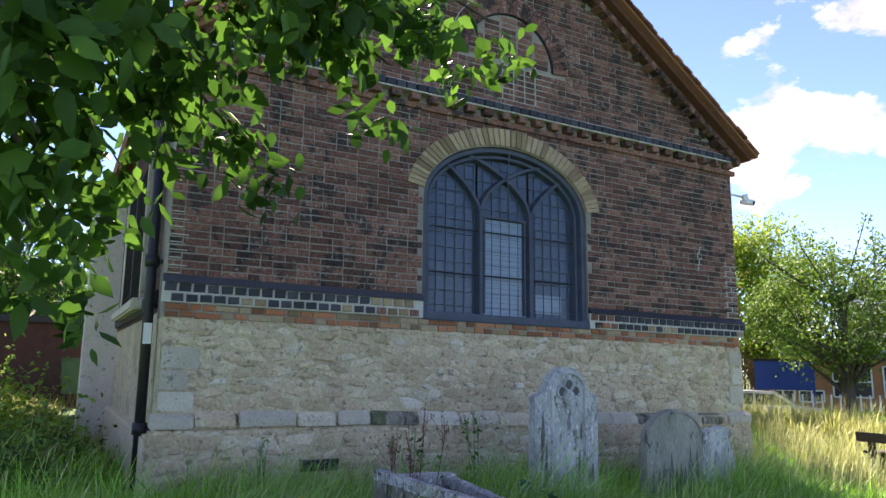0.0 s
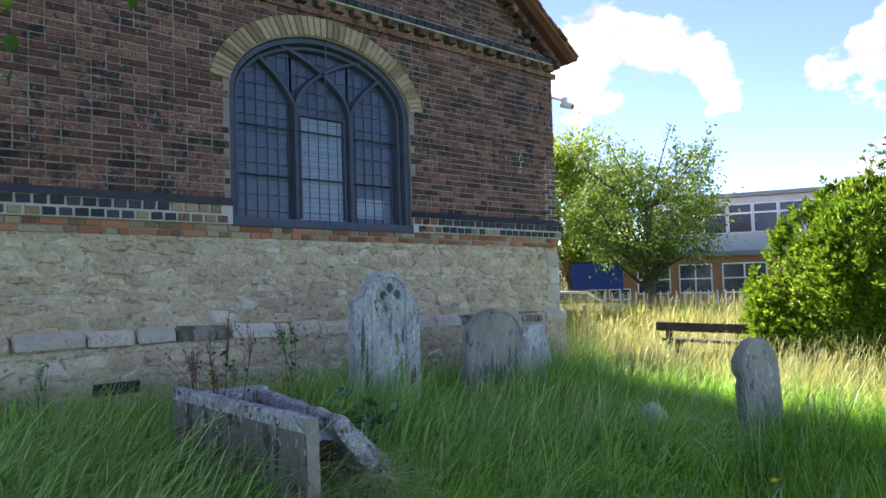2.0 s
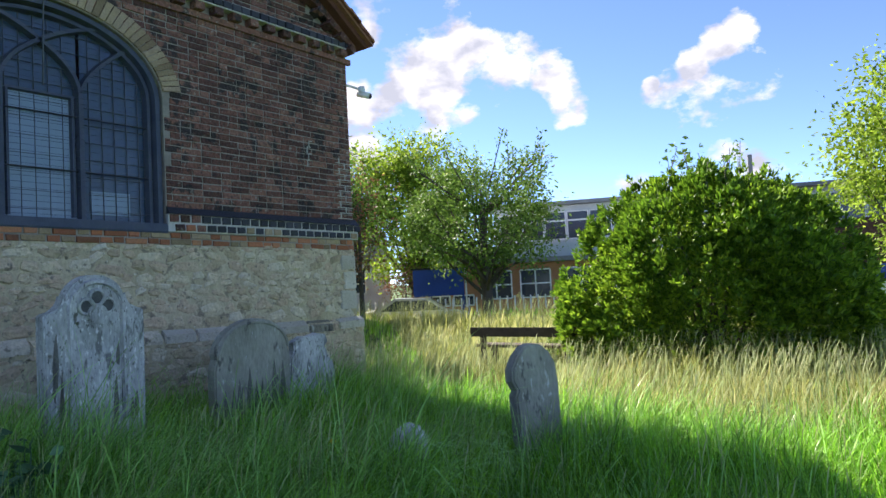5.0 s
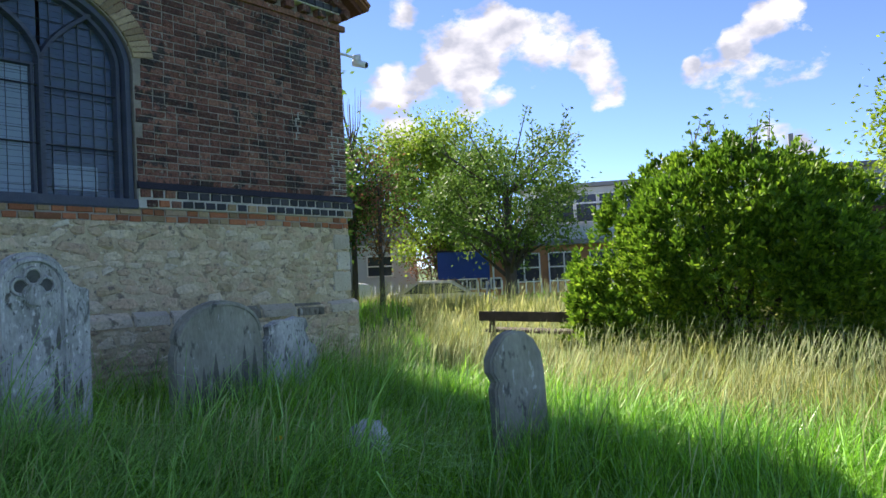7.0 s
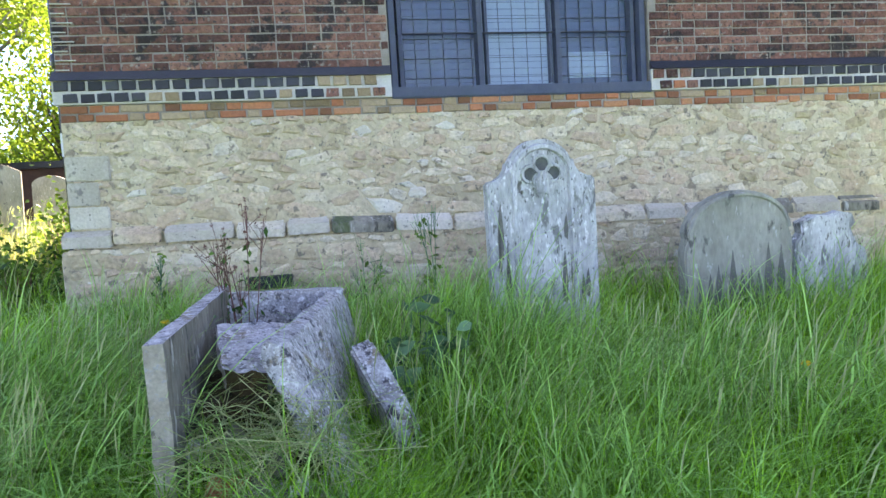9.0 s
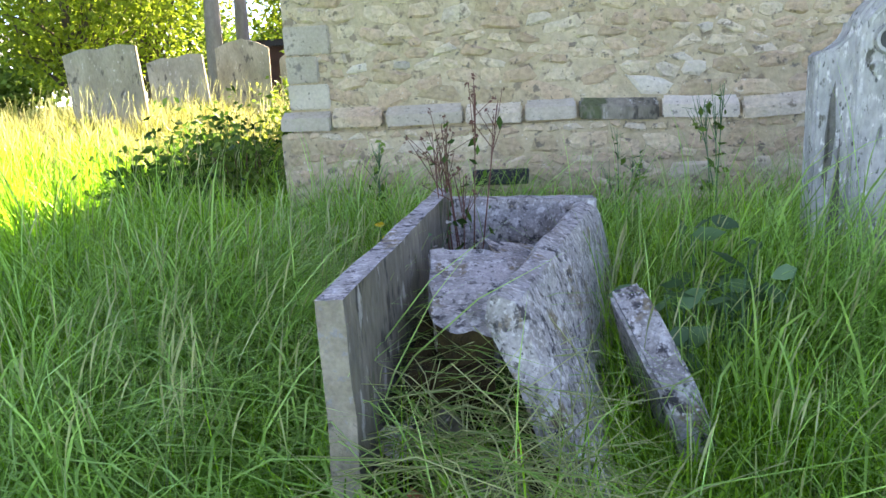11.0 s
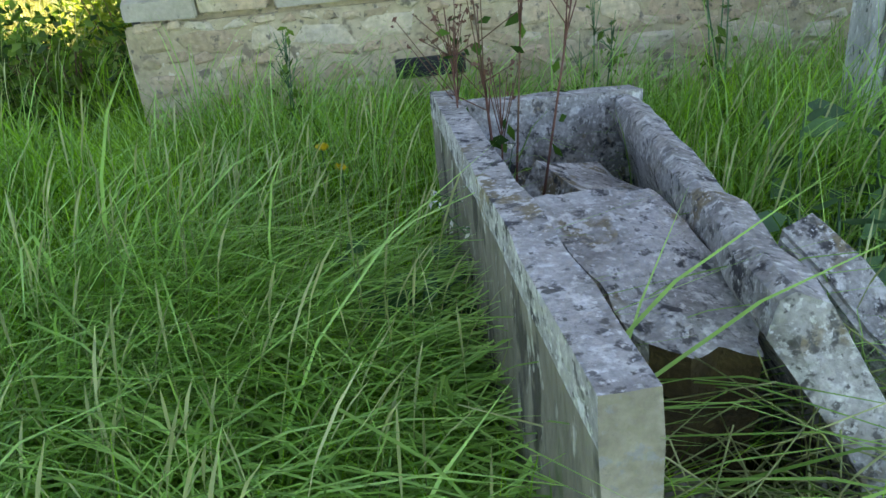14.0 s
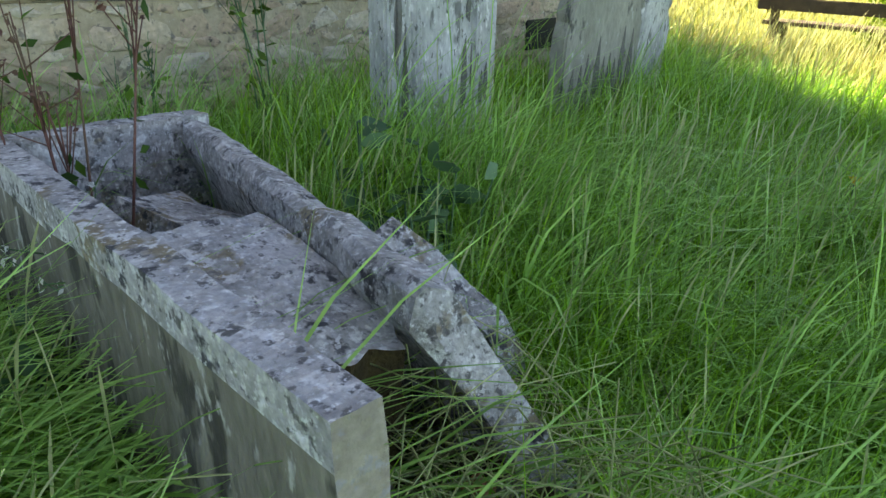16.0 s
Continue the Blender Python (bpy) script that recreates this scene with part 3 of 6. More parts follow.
# Room behind the window, its dim light put into the dark plaster colour.
room = thing("church_room", "church interior behind the glass, its plaster darkened for dim light", "room", kind="structure")
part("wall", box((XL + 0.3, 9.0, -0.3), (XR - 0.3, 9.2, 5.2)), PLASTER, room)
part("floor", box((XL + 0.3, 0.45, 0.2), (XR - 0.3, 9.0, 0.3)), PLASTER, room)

# ---- church: roof, cornice and flanks ----
roof = thing("roof_1", "steep clay-tiled church roof with a brick verge", "roof", kind="structure")
for s in (-1, 1):
    out = [(0.035, 6.90), (0.035, 6.98), (0.035 + s * 3.75, 4.33), (0.035 + s * 3.72, 4.24)]
    part("slope", prism(out if s > 0 else out[::-1], -0.30, 14.0), TILE, roof)
    run = []
    for k in range(46):
        d = 3.72 * (k + 0.5) / 46
        run.append((0.035 + s * d, 6.965 - 0.703 * d))
    tv, tf = piece(0.118, 0.032, 0.36, 0.004)
    shape = mesh("verge_tile", tv, tf, TILE)
    for i, (x, z) in enumerate(run):
        put("verge_tile", shape, roof, m=pose(x, 0.02 + rng.normal(0, 0.008), z + LEAN * x, 0, s * 35 + rng.normal(0, 1.0), 0))
    # Orange under-cloak band and brick dentils below it.
    band = [(0.035, 6.905), (0.035 + s * 3.70, 4.30), (0.035 + s * 3.66, 4.21), (0.035, 6.80)]
    part("verge_board", prism(band if s < 0 else band[::-1], -0.235, 0.0, 0.004), TILE, roof, "faded orange verge course")
    band = [(0.035, 6.80), (0.035 + s * 3.62, 4.262), (0.035 + s * 3.54, 4.20), (0.035, 6.685)]
    part("verge_course", prism(band if s < 0 else band[::-1], -0.12, 0.0, 0.004), BRICK, roof)
    dv, df = piece(0.095, 0.075, 0.17, 0.006)
    dent = mesh("verge_dentil", dv, df, BRICK)
    for k in range(21):
        d = 0.25 + 3.25 * k / 20
        x = 0.035 + s * d
        put("verge_dentil", dent, roof, m=pose(x, -0.002, 6.70 - 0.703 * d + LEAN * x, 0, s * 35, 0))

cornice = thing("cornice", "dark brick dentil cornice with pale mortar across the gable", "cornice", kind="structure")
for z0, z1, d, m in ((4.085, 4.15, 0.035, BRICK), (4.235, 4.25, 0.105, WHITE_MORTAR), (4.322, 4.336, 0.085, WHITE_MORTAR)):
    bm = box((XL - 0.03, -d, z0), (XR + 0.06, 0.02, z1), 0.004)
    for v in bm.verts:
        v.co.z += LEAN * v.co.x
    part("course", bm, m, cornice)
dv, df = piece(0.11, 0.078, 0.10, 0.006)
dent = mesh("dentil", dv, df, BRICK)
x = XL + 0.06
while x < XR:
    put("dentil", dent, cornice, m=pose(x, 0.0, 4.193 + LEAN * x, 0, rng.normal(0, 0.8), 0))
    x += 0.222
hv, hf = piece(0.104, 0.070, 0.13, 0.006)
head_b = mesh("header", hv, hf, BLUE)
x = XL
while x < XR + 0.05:
    put("header", head_b, cornice, m=pose(x, 0.02 + rng.normal(0, 0.003), 4.287 + LEAN * x, 0, rng.normal(0, 0.6), 0))
    x += 0.117

# Blind lunette: a brick ring round a recessed panel.
ring = thing("blind_arch", "blind round brick arch in the gable", "arch", kind="structure")
for k in range(30):
    a = math.pi * (k + 0.5) / 30
    rv, rf = piece(0.068, 0.215, 0.08, 0.005)
    if k == 0:
        vous = mesh("voussoir", rv, rf, BRICK)
    x, z = 0.02 + 0.69 * math.cos(a), 4.87 + 0.69 * math.sin(a)
    put("voussoir", vous, ring, m=pose(x, 0.045, z + LEAN * x, 0, 90 - math.degrees(a), 0))
rim = [[(0.02 + r * math.cos(a), 4.87 + r * math.sin(a)) for a in np.linspace(0, math.pi, 30)] for r in (0.805,)]
bars("pointing", rim, 0.010, -0.018, 0.01, WHITE_MORTAR, ring, "pale mortar line")
bars("hood", [[(0.02 + 0.585 * math.cos(a), 4.87 + 0.585 * math.sin(a)) for a in np.linspace(0, math.pi, 30)]], 0.02, -0.03, 0.02, IRON, ring)

# Flank walls, left stone buttress and side window.
def flank(x0, x1, label):
    ob = thing("wall_side", label, "wall", kind="structure")
    part("masonry", box((x0, 0.45, -0.4), (x1, 14, 1.9)), RUBBLE_BED, ob)
    part("brickwork", box((x0, 0.45, 1.9), (x1, 14, 4.3)), BRICK, ob)
    return ob


left = flank(XL, XL + 0.45, "rubble and brick side wall of the church")
flank(XR - 0.45, XR, "rubble and brick side wall of the church")
part("string_course", box((XL - 0.035, 0.46, 1.95), (XL + 0.1, 14, 2.11), 0.01), BLUE, left)
part("plinth", box((XL - 0.09, -0.02, -0.4), (XL + 0.1, 14, 0.86), 0.02), RUBBLE, left)
part("buttress", box((XL - 0.42, 5.0, -0.3), (XL + 0.1, 5.7, 3.7), 0.03), ASHLAR, left, "pale limestone buttress")
part("buttress_cap", prism([(XL - 0.42, 3.7), (XL + 0.05, 3.7), (XL + 0.05, 4.15)], 5.0, 5.7), ASHLAR, left)
side = thing("window_2", "dark leaded side window in a stone surround", "window", kind="structure")
part("window_frame", box((XL - 0.05, 1.6, 2.12), (XL + 0.05, 1.75, 3.6), 0.01), ASHLAR, side)
part("window_frame", box((XL - 0.05, 4.0, 2.12), (XL + 0.05, 4.15, 3.6), 0.01), ASHLAR, side)
part("pane", box((XL - 0.012, 1.75, 2.12), (XL + 0.0, 4.0, 3.6)), GLASS_FAR, side)
guard = [([(XL - 0.03, y, 2.13), (XL - 0.03, y, 3.6)], [0.009, 0.009]) for y in np.arange(1.78, 4.0, 0.05)] + [([(XL - 0.03, 1.75, z), (XL - 0.03, 4.0, z)], [0.009, 0.009]) for z in np.arange(2.16, 3.6, 0.05)]
put("wire_guard", tubes("wire_guard", guard, GUARD, 4), side, "dark rusted wire mesh guard", kind="stuff")
part("mullion", box((XL - 0.04, 2.82, 2.12), (XL + 0.0, 2.92, 3.6), 0.01), FRAME, side)
part("window_sill", box((XL - 0.14, 1.5, 2.0), (XL + 0.05, 4.25, 2.12), 0.02), ASHLAR, side)
part("end_wall", box((XL, 14, -0.4), (XR, 14.4, 4.3)), BRICK, left)

pipe = thing("downpipe", "black cast-iron downpipe at the church corner", "downpipe", pose(XL - 0.085, 0.36, 0.0))
put("pipe", tubes("pipe", [([(0, 0, 0.1), (0, 0, 4.15)], [0.045, 0.045]), ], IRON, 12), pipe)
for z in (0.9, 2.35, 3.6):
    put("collar", tubes("collar", [([(0, 0, z - 0.05), (0, 0, z + 0.05)], [0.062, 0.062])], IRON, 12), pipe)
    part("bracket", box((0.0, -0.02, z - 0.02), (0.12, 0.02, z + 0.02), 0.004), IRON, pipe)
part("hopper", box((-0.11, -0.1, 4.05), (0.11, 0.1, 4.3), 0.02), IRON, pipe)
tag = box((-0.035, -0.052, 1.62), (0.035, -0.046, 1.80), 0.002)
part("sticker", tag, WHITE, pipe, "small white sticker")

cctv = thing("security_camera", "white security camera on a wall arm under the eaves", "camera", pose(XR, 0.06, 3.78))
put("arm", tubes("arm", [([(0, 0, 0.02), (0.12, -0.02, 0.015), (0.26, -0.04, 0.0)], [0.018, 0.016, 0.018])], WHITE, 8), cctv)
part("base_plate", box((-0.01, -0.05, -0.05), (0.015, 0.05, 0.08), 0.006), WHITE, cctv)
put("housing", tubes("housing", [([(0.25, -0.06, 0.03), (0.27, -0.06, -0.06)], [0.05, 0.05]), ([(0.24, -0.02, -0.05), (0.31, -0.16, -0.10)], [0.045, 0.04])], WHITE, 12), cctv)
put("lens", tubes("lens", [([(0.31, -0.16, -0.10), (0.317, -0.174, -0.105)], [0.032, 0.03])], IRON, 12), cctv)
put("cable", tubes("cable", [([(0.0, -0.02, 0.30), (-0.05, -0.03, 0.2), (-0.03, -0.03, 0.06), (0.02, 0, 0.02)], [0.007] * 4)], WHITE, 6), cctv)


# ---- gravestones ----
def headstone_outline(w, h, neck, shoulder):
    """A round head between two stepped shoulders."""
    W, r = w / 2, neck
    z0 = h - r * 0.95
    left = [(-W, -0.25), (-W, shoulder)]
    left += [(-W + (W - r) * math.sin(a), shoulder + 0.015 + 0.115 * (1 - math.cos(a))) for a in np.linspace(0.15, math.pi / 2, 6)]
    left += [(-r * math.cos(a), z0 + r * 0.95 * math.sin(a)) for a in np.linspace(0.3, math.pi / 2, 10)]
    return (left + [(-x, z) for x, z in left[-2::-1]])[::-1]


hs = thing("headstone", "tall pale grey headstone with trefoil carving and stepped shoulders", "headstone", pose(-0.29, -1.25, 0.06, 1.5, -0.6, 2), "gravestones by the wall")
part("slab", prism(headstone_outline(0.70, 1.40, 0.215, 1.14), -0.06, 0.06, 0.012, 0.004), GRAVE, hs)
ringbm = [[(0.185 * math.cos(a), 1.175 + 0.18 * math.sin(a)) for a in np.linspace(-0.15, math.pi + 0.15, 25)]]
v, f = sash([[(-0.19, 0.1)] + ringbm[0][::-1] + [(0.19, 0.1)]], 0.022, -0.085, -0.055)
put("moulding", mesh("moulding", v, f, GRAVE), hs)
for dx, dz, r in ((-0.075, 1.19, 0.050), (0.075, 1.19, 0.050), (0.0, 1.248, 0.052)):
    lobe = [(dx + r * math.cos(a), dz + r * math.sin(a)) for a in np.linspace(0, 2 * math.pi, 17)[:-1]]
    # Not cut in: the dark colour gives the lobe a hollow's shade.
    part("trefoil_recess", prism(lobe[::-1], -0.068, -0.058), GRAVE_HOLLOW_SHADE, hs, "carved trefoil hollow with its shade put in as dark stone")
    v, f = sash([lobe + lobe[:1]], 0.014, -0.082, -0.057)
    put("trefoil_rim", mesh("trefoil_rim", v, f, GRAVE), hs)
boss = [(0.075 * math.cos(a), 1.13 + 0.075 * math.sin(a)) for a in np.linspace(0, 2 * math.pi, 17)[:-1]]
part("boss", prism(boss[::-1], -0.082, -0.05, 0.012), GRAVE, hs)
for s in (-1, 1):
    leafy = [(s * 0.115 + 0.028 * math.cos(a) * (1 + 0.3 * math.sin(3 * a)), 1.075 + 0.03 * math.sin(a)) for a in np.linspace(0, 2 * math.pi, 13)[:-1]]
    part("carved_leaf", prism(leafy[::-1], -0.074, -0.055, 0.004), GRAVE, hs)

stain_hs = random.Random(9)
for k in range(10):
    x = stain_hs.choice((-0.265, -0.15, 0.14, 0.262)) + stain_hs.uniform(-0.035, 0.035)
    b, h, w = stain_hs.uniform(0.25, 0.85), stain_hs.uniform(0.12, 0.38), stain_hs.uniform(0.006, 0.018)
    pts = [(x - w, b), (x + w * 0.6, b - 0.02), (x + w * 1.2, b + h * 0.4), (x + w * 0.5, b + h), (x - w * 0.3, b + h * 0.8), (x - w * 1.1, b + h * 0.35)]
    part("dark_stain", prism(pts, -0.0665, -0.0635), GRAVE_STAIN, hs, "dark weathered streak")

hs2 = thing("headstone", "broad round-topped headstone stained dark at its foot", "headstone", pose(1.10, -1.12, -0.02, 4, -2, 4), "gravestones by the wall")
arc = [(-0.40 * math.cos(a), 0.80 + 0.29 * math.sin(a)) for a in np.linspace(0, math.pi, 21)]
part("slab", prism(([(-0.41, -0.2), (-0.41, 0.72), (-0.385, 0.80)] + arc[1:-1] + [(0.385, 0.80), (0.41, 0.72), (0.41, -0.2)])[::-1], -0.05, 0.05, 0.012, 0.006), GRAVE_TAN, hs2)
v, f = sash([[(-0.375 * math.cos(a), 0.80 + 0.265 * math.sin(a)) for a in np.linspace(0.05, math.pi - 0.05, 21)]], 0.018, -0.066, -0.045)
put("moulding", mesh("moulding", v, f, GRAVE_TAN), hs2)
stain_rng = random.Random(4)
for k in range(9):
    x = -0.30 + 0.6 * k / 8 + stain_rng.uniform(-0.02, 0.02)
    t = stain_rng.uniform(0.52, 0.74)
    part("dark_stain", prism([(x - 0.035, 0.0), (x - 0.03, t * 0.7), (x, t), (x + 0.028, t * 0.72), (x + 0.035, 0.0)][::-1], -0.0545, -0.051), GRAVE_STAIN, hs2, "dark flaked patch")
hs4 = thing("headstone", "small dark grey headstone with a scrolled top", "headstone", pose(1.86, -0.95, -0.02, 5, -1, 6), "gravestones by the wall")
part("slab", prism([(-0.27, -0.2), (-0.27, 0.70), (-0.22, 0.76), (-0.24, 0.84), (-0.12, 0.88), (0.0, 0.87), (0.10, 0.89), (0.21, 0.87), (0.24, 0.80), (0.20, 0.76), (0.25, 0.66), (0.25, -0.2)][::-1], -0.045, 0.045, 0.012, 0.008), GRAVE, hs4)
hs5 = thing("headstone", "low broken grey footstone leaning by the church corner", "headstone", pose(2.17, -0.80, -0.03, 6, 4, 8), "gravestones by the wall")
part("slab", prism([(-0.12, -0.2), (-0.12, 0.58), (-0.04, 0.66), (0.06, 0.62), (0.12, 0.5), (0.12, -0.2)][::-1], -0.04, 0.04, 0.01, 0.008), GRAVE, hs5)
hs3 = thing("headstone", "narrow leaning headstone with a broken rounded top", "headstone", pose(1.86, -3.46, -0.08, -3, -1, -22), "gravestones in the grass")
part("slab", prism([(-0.185, -0.2), (-0.19, 0.52), (-0.165, 0.56), (-0.20, 0.63), (-0.20, 0.72), (-0.15, 0.80), (-0.08, 0.865), (0.0, 0.885), (0.08, 0.87), (0.15, 0.81), (0.20, 0.72), (0.205, 0.60), (0.20, -0.2)][::-1], -0.055, 0.055, 0.014, 0.008), GRAVE_TAN, hs3)
lump = bmesh.new()
bmesh.ops.create_icosphere(lump, subdivisions=3, radius=1)
for v in lump.verts:
    v.co = Vector((v.co.x * 0.19, v.co.y * 0.13, math.copysign(abs(v.co.z) ** 0.6, v.co.z) * 0.26)) + noise.noise_vector(v.co * 2.2) * 0.035
fs = thing("footstone", "low rounded lichened footstone in the grass", "gravestone", pose(0.80, -3.12, 0.12, 0, 8, 25))
part("stone", lump, GRAVE, fs)


def far_stone(x, y, w, h, top, lean, turn, label):
    ob = thing("headstone", label, "headstone", pose(x, y, float(ground(x, y)) - 0.05, lean, lean * 0.9, turn), "old headstones behind the church")
    W = w / 2
    if top == "scroll":
        out = [(-W, -0.1), (-W, h * 0.95), (-W * 0.5, h), (0, h * 0.97), (W * 0.5, h), (W, h * 0.96), (W, -0.1)]
    elif top == "gable":
        out = [(-W, -0.1), (-W, h * 0.88), (-W * 0.6, h * 0.95), (0, h), (W * 0.6, h * 0.95), (W, h * 0.88), (W, -0.1)]
    else:
        out = [(-W, -0.1)] + [(-W * math.cos(a), h * 0.85 + h * 0.15 * math.sin(a)) for a in np.linspace(0, math.pi, 11)] + [(W, -0.1)]
    part("slab", prism(out[::-1], -0.05, 0.05, 0.012, 0.006), GRAVE_TAN, ob)


far_stone(-7.85, 4.55, 1.0, 1.25, "scroll", -5, 12, "leaning tan headstone with a wavy top")
far_stone(-8.25, 7.2, 1.0, 1.15, "scroll", -6, 8, "leaning tan headstone with a worn top")
far_stone(-7.72, 8.6, 1.0, 1.45, "gable", 2, 10, "broad tan headstone with a peaked top")
far_stone(-7.3, 10.3, 0.7, 1.25, "round", 2, 6, "round-topped tan headstone behind the church")

# ---- open box tomb ----
TZ = -0.06
tomb = thing("box_tomb", "open broken stone chest tomb with lichened slabs", "tomb")


def slab(name, lo, hi, m, mtx, label="", cuts=13, rough=0.006):
    bm = box(lo, hi, cuts=cuts, rough=rough)
    for fc in bm.faces:
        fc.smooth = False
    ob = part(name, bm, m, tomb, label, mtx)
    ob.data.materials.append(LICHEN)
    ob.data.materials.append(TOMB_END)
    return ob


ls = slab("side_slab", (0, -0.78, -0.14), (0.068, 0.81, 0.795), TOMB, pose(-2.232, -2.45, TZ, 0, 0, 0.4), "upright buff side slab with lichened top")
for p in ls.data.polygons:
    if p.normal.z > 0.6 or (p.center.z > 0.70 and p.normal.x < -0.5):
        p.material_index = 1
    elif p.normal.y < -0.7:
        p.material_index = 2
bs = slab("end_slab", (0, 0, -0.14), (0.64, 0.085, 0.76), LICHEN, pose(-2.23, -1.70, TZ, 0, 3.0, 9), "upright lichened end slab")
section = [(0.0, 0.60), (0.008, 0.655), (0.03, 0.672), (0.085, 0.655), (0.112, 0.60), (0.27, -0.2), (0.16, -0.2), (0.05, 0.45)]
right_slab = prism(section[::-1], -0.54, 0.90)
bmesh.ops.subdivide_edges(right_slab, edges=[e for e in right_slab.edges if abs(e.verts[0].co.y - e.verts[1].co.y) > 1], cuts=14, use_grid_fill=True)
for v in right_slab.verts:
    f = max(0.0, (0.25 - v.co.y) / 0.79) ** 1.5
    low = max(0.0, 0.6 - v.co.z)
    v.co.x += 0.30 * f * low
    v.co.y -= 0.40 * f * low
    v.co += noise.noise_vector(v.co * 9) * 0.014
part("side_slab", right_slab, LICHEN, tomb, "fallen lichened side slab leaning outwards", pose(-1.80, -2.42, TZ + 0.05, 0, 0, -9.5))
lid_out = [(-0.11, 0.33), (0.02, 0.345), (0.15, 0.33), (0.175, 0.20), (0.17, 0.05), (0.155, -0.10), (0.11, -0.175), (0.06, -0.15), (0.01, -0.165), (-0.04, -0.12), (-0.085, 0.10)]
lid = prism([(x, z) for x, z in lid_out], -0.045, 0.045)
bmesh.ops.rotate(lid, cent=(0, 0, 0), matrix=Matrix.Rotation(radians(90), 3, "X"), verts=lid.verts)
bmesh.ops.triangulate(lid, faces=lid.faces[:])
bmesh.ops.subdivide_edges(lid, edges=lid.edges[:], cuts=6, use_grid_fill=True)
for v in lid.verts:
    v.co.y = -v.co.y
    v.co += noise.noise_vector(v.co * 9) * 0.016 + noise.noise_vector(v.co * 24) * 0.006
bmesh.ops.recalc_face_normals(lid, faces=lid.faces[:])
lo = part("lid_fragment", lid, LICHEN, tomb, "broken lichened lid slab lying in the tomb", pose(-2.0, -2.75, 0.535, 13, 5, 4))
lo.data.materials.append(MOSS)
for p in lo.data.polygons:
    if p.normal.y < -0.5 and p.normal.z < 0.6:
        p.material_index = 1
blk = part("stone_block", box((-0.11, -0.13, -0.12), (0.13, 0.14, 0.11), cuts=3, rough=0.02), LICHEN, tomb, "grey broken block inside", pose(-1.90, -2.06, 0.44, 12, 18, 28))
part("stone_block", box((-0.13, -0.20, -0.3), (0.10, 0.25, 0.12), cuts=4, rough=0.03), MOSS, tomb, "mossy brown stone propping the lid", pose(-2.0, -2.72, 0.33, 5, 4, 6))
part("rubble_bed", box((-0.26, -0.80, -0.15), (0.30, 0.75, 0.19), cuts=4, rough=0.05), SOIL, tomb, "dark earth inside the tomb", pose(-1.93, -2.45, TZ, 0, 0, 0))
for px, py, pz, sc, m in ((-2.04, -3.14, 0.13, 0.065, RED), (-1.94, -3.22, 0.12, 0.13, LICHEN), (-2.05, -3.3, 0.09, 0.10, LICHEN), (-1.80, -3.05, 0.20, 0.10, LICHEN), (-1.93, -3.02, 0.22, 0.07, TOMB), (-2.08, -3.02, 0.20, 0.06, LICHEN), (-1.85, -3.2, 0.17, 0.08, TOMB), (-1.98, -3.28, 0.14, 0.05, RED), (-1.75, -3.25, 0.12, 0.09, LICHEN), (-1.90, -3.12, 0.2, 0.05, RED)):
    part("stone_fragment", box((-sc, -sc * 0.8, -sc * 0.7), (sc, sc * 0.8, sc * 0.5), cuts=2, rough=0.035), m, tomb, "", pose(px, py, pz, rng.uniform(-20, 20), rng.uniform(-20, 20), rng.uniform(0, 90)))
heap = random.Random(12)
for k in range(26):
    sc = heap.uniform(0.025, 0.07)
    px, py = heap.uniform(-2.12, -1.72), heap.uniform(-3.36, -2.95)
    m = heap.choice((LICHEN, TOMB, TOMB_END, RED, MOSS))
    part("stone_fragment", box((-sc, -sc * 0.7, -sc * 0.6), (sc, sc * 0.7, sc * 0.5), cuts=2, rough=0.02), m, tomb, "", pose(px, py, 0.17 + 0.35 * (py + 3.36) + heap.uniform(-0.04, 0.05), heap.uniform(-40, 40), heap.uniform(-40, 40), heap.uniform(0, 90)))
chunk = thing("stone_fragment", "jagged lichened slab fragment leaning against the tomb", "stone", pose(-1.32, -2.60, 0.02, 0, -16, 12))
part("slab", prism([(-0.12, -0.1), (-0.10, 0.20), (-0.06, 0.29), (0.03, 0.34), (0.12, 0.44), (0.24, 0.51), (0.29, 0.40), (0.35, 0.15), (0.35, -0.1)], -0.055, 0.055, 0.012, 0.01), LICHEN, chunk, m=pose(0, 0, 0, 0, 0, 90))

# ---- bench ----
bench = thing("bench", "weathered dark wooden bench in sunlit long grass", "bench", pose(6.55, -0.62, 0.06, 0, 0, 89))
part("backrest", box((-0.92, 0.19, 0.37), (0.92, 0.235, 0.51), 0.01), TIMBER, bench)
part("seat", box((-0.88, -0.18, 0.20), (0.88, 0.05, 0.245), 0.01), TIMBER, bench)
part("seat", box((-0.88, 0.06, 0.20), (0.88, 0.16, 0.245), 0.01), TIMBER, bench)
for x in (-0.72, 0.72):
    part("post", box((x - 0.05, 0.145, -0.2), (x + 0.05, 0.189, 0.47), 0.008), TIMBER, bench)
    part("leg", box((x - 0.05, -0.16, -0.2), (x + 0.05, -0.07, 0.198), 0.008), TIMBER, bench)


# ---- distance: school, garden wall, cars ----
def facade(name, label, m, w, h, mat_wall, depth=6.0):
    ob = thing(name, label, "building", m)
    part("wall", box((0, 0, -1.4), (w, depth, h), 0.02), mat_wall, ob)
    return ob


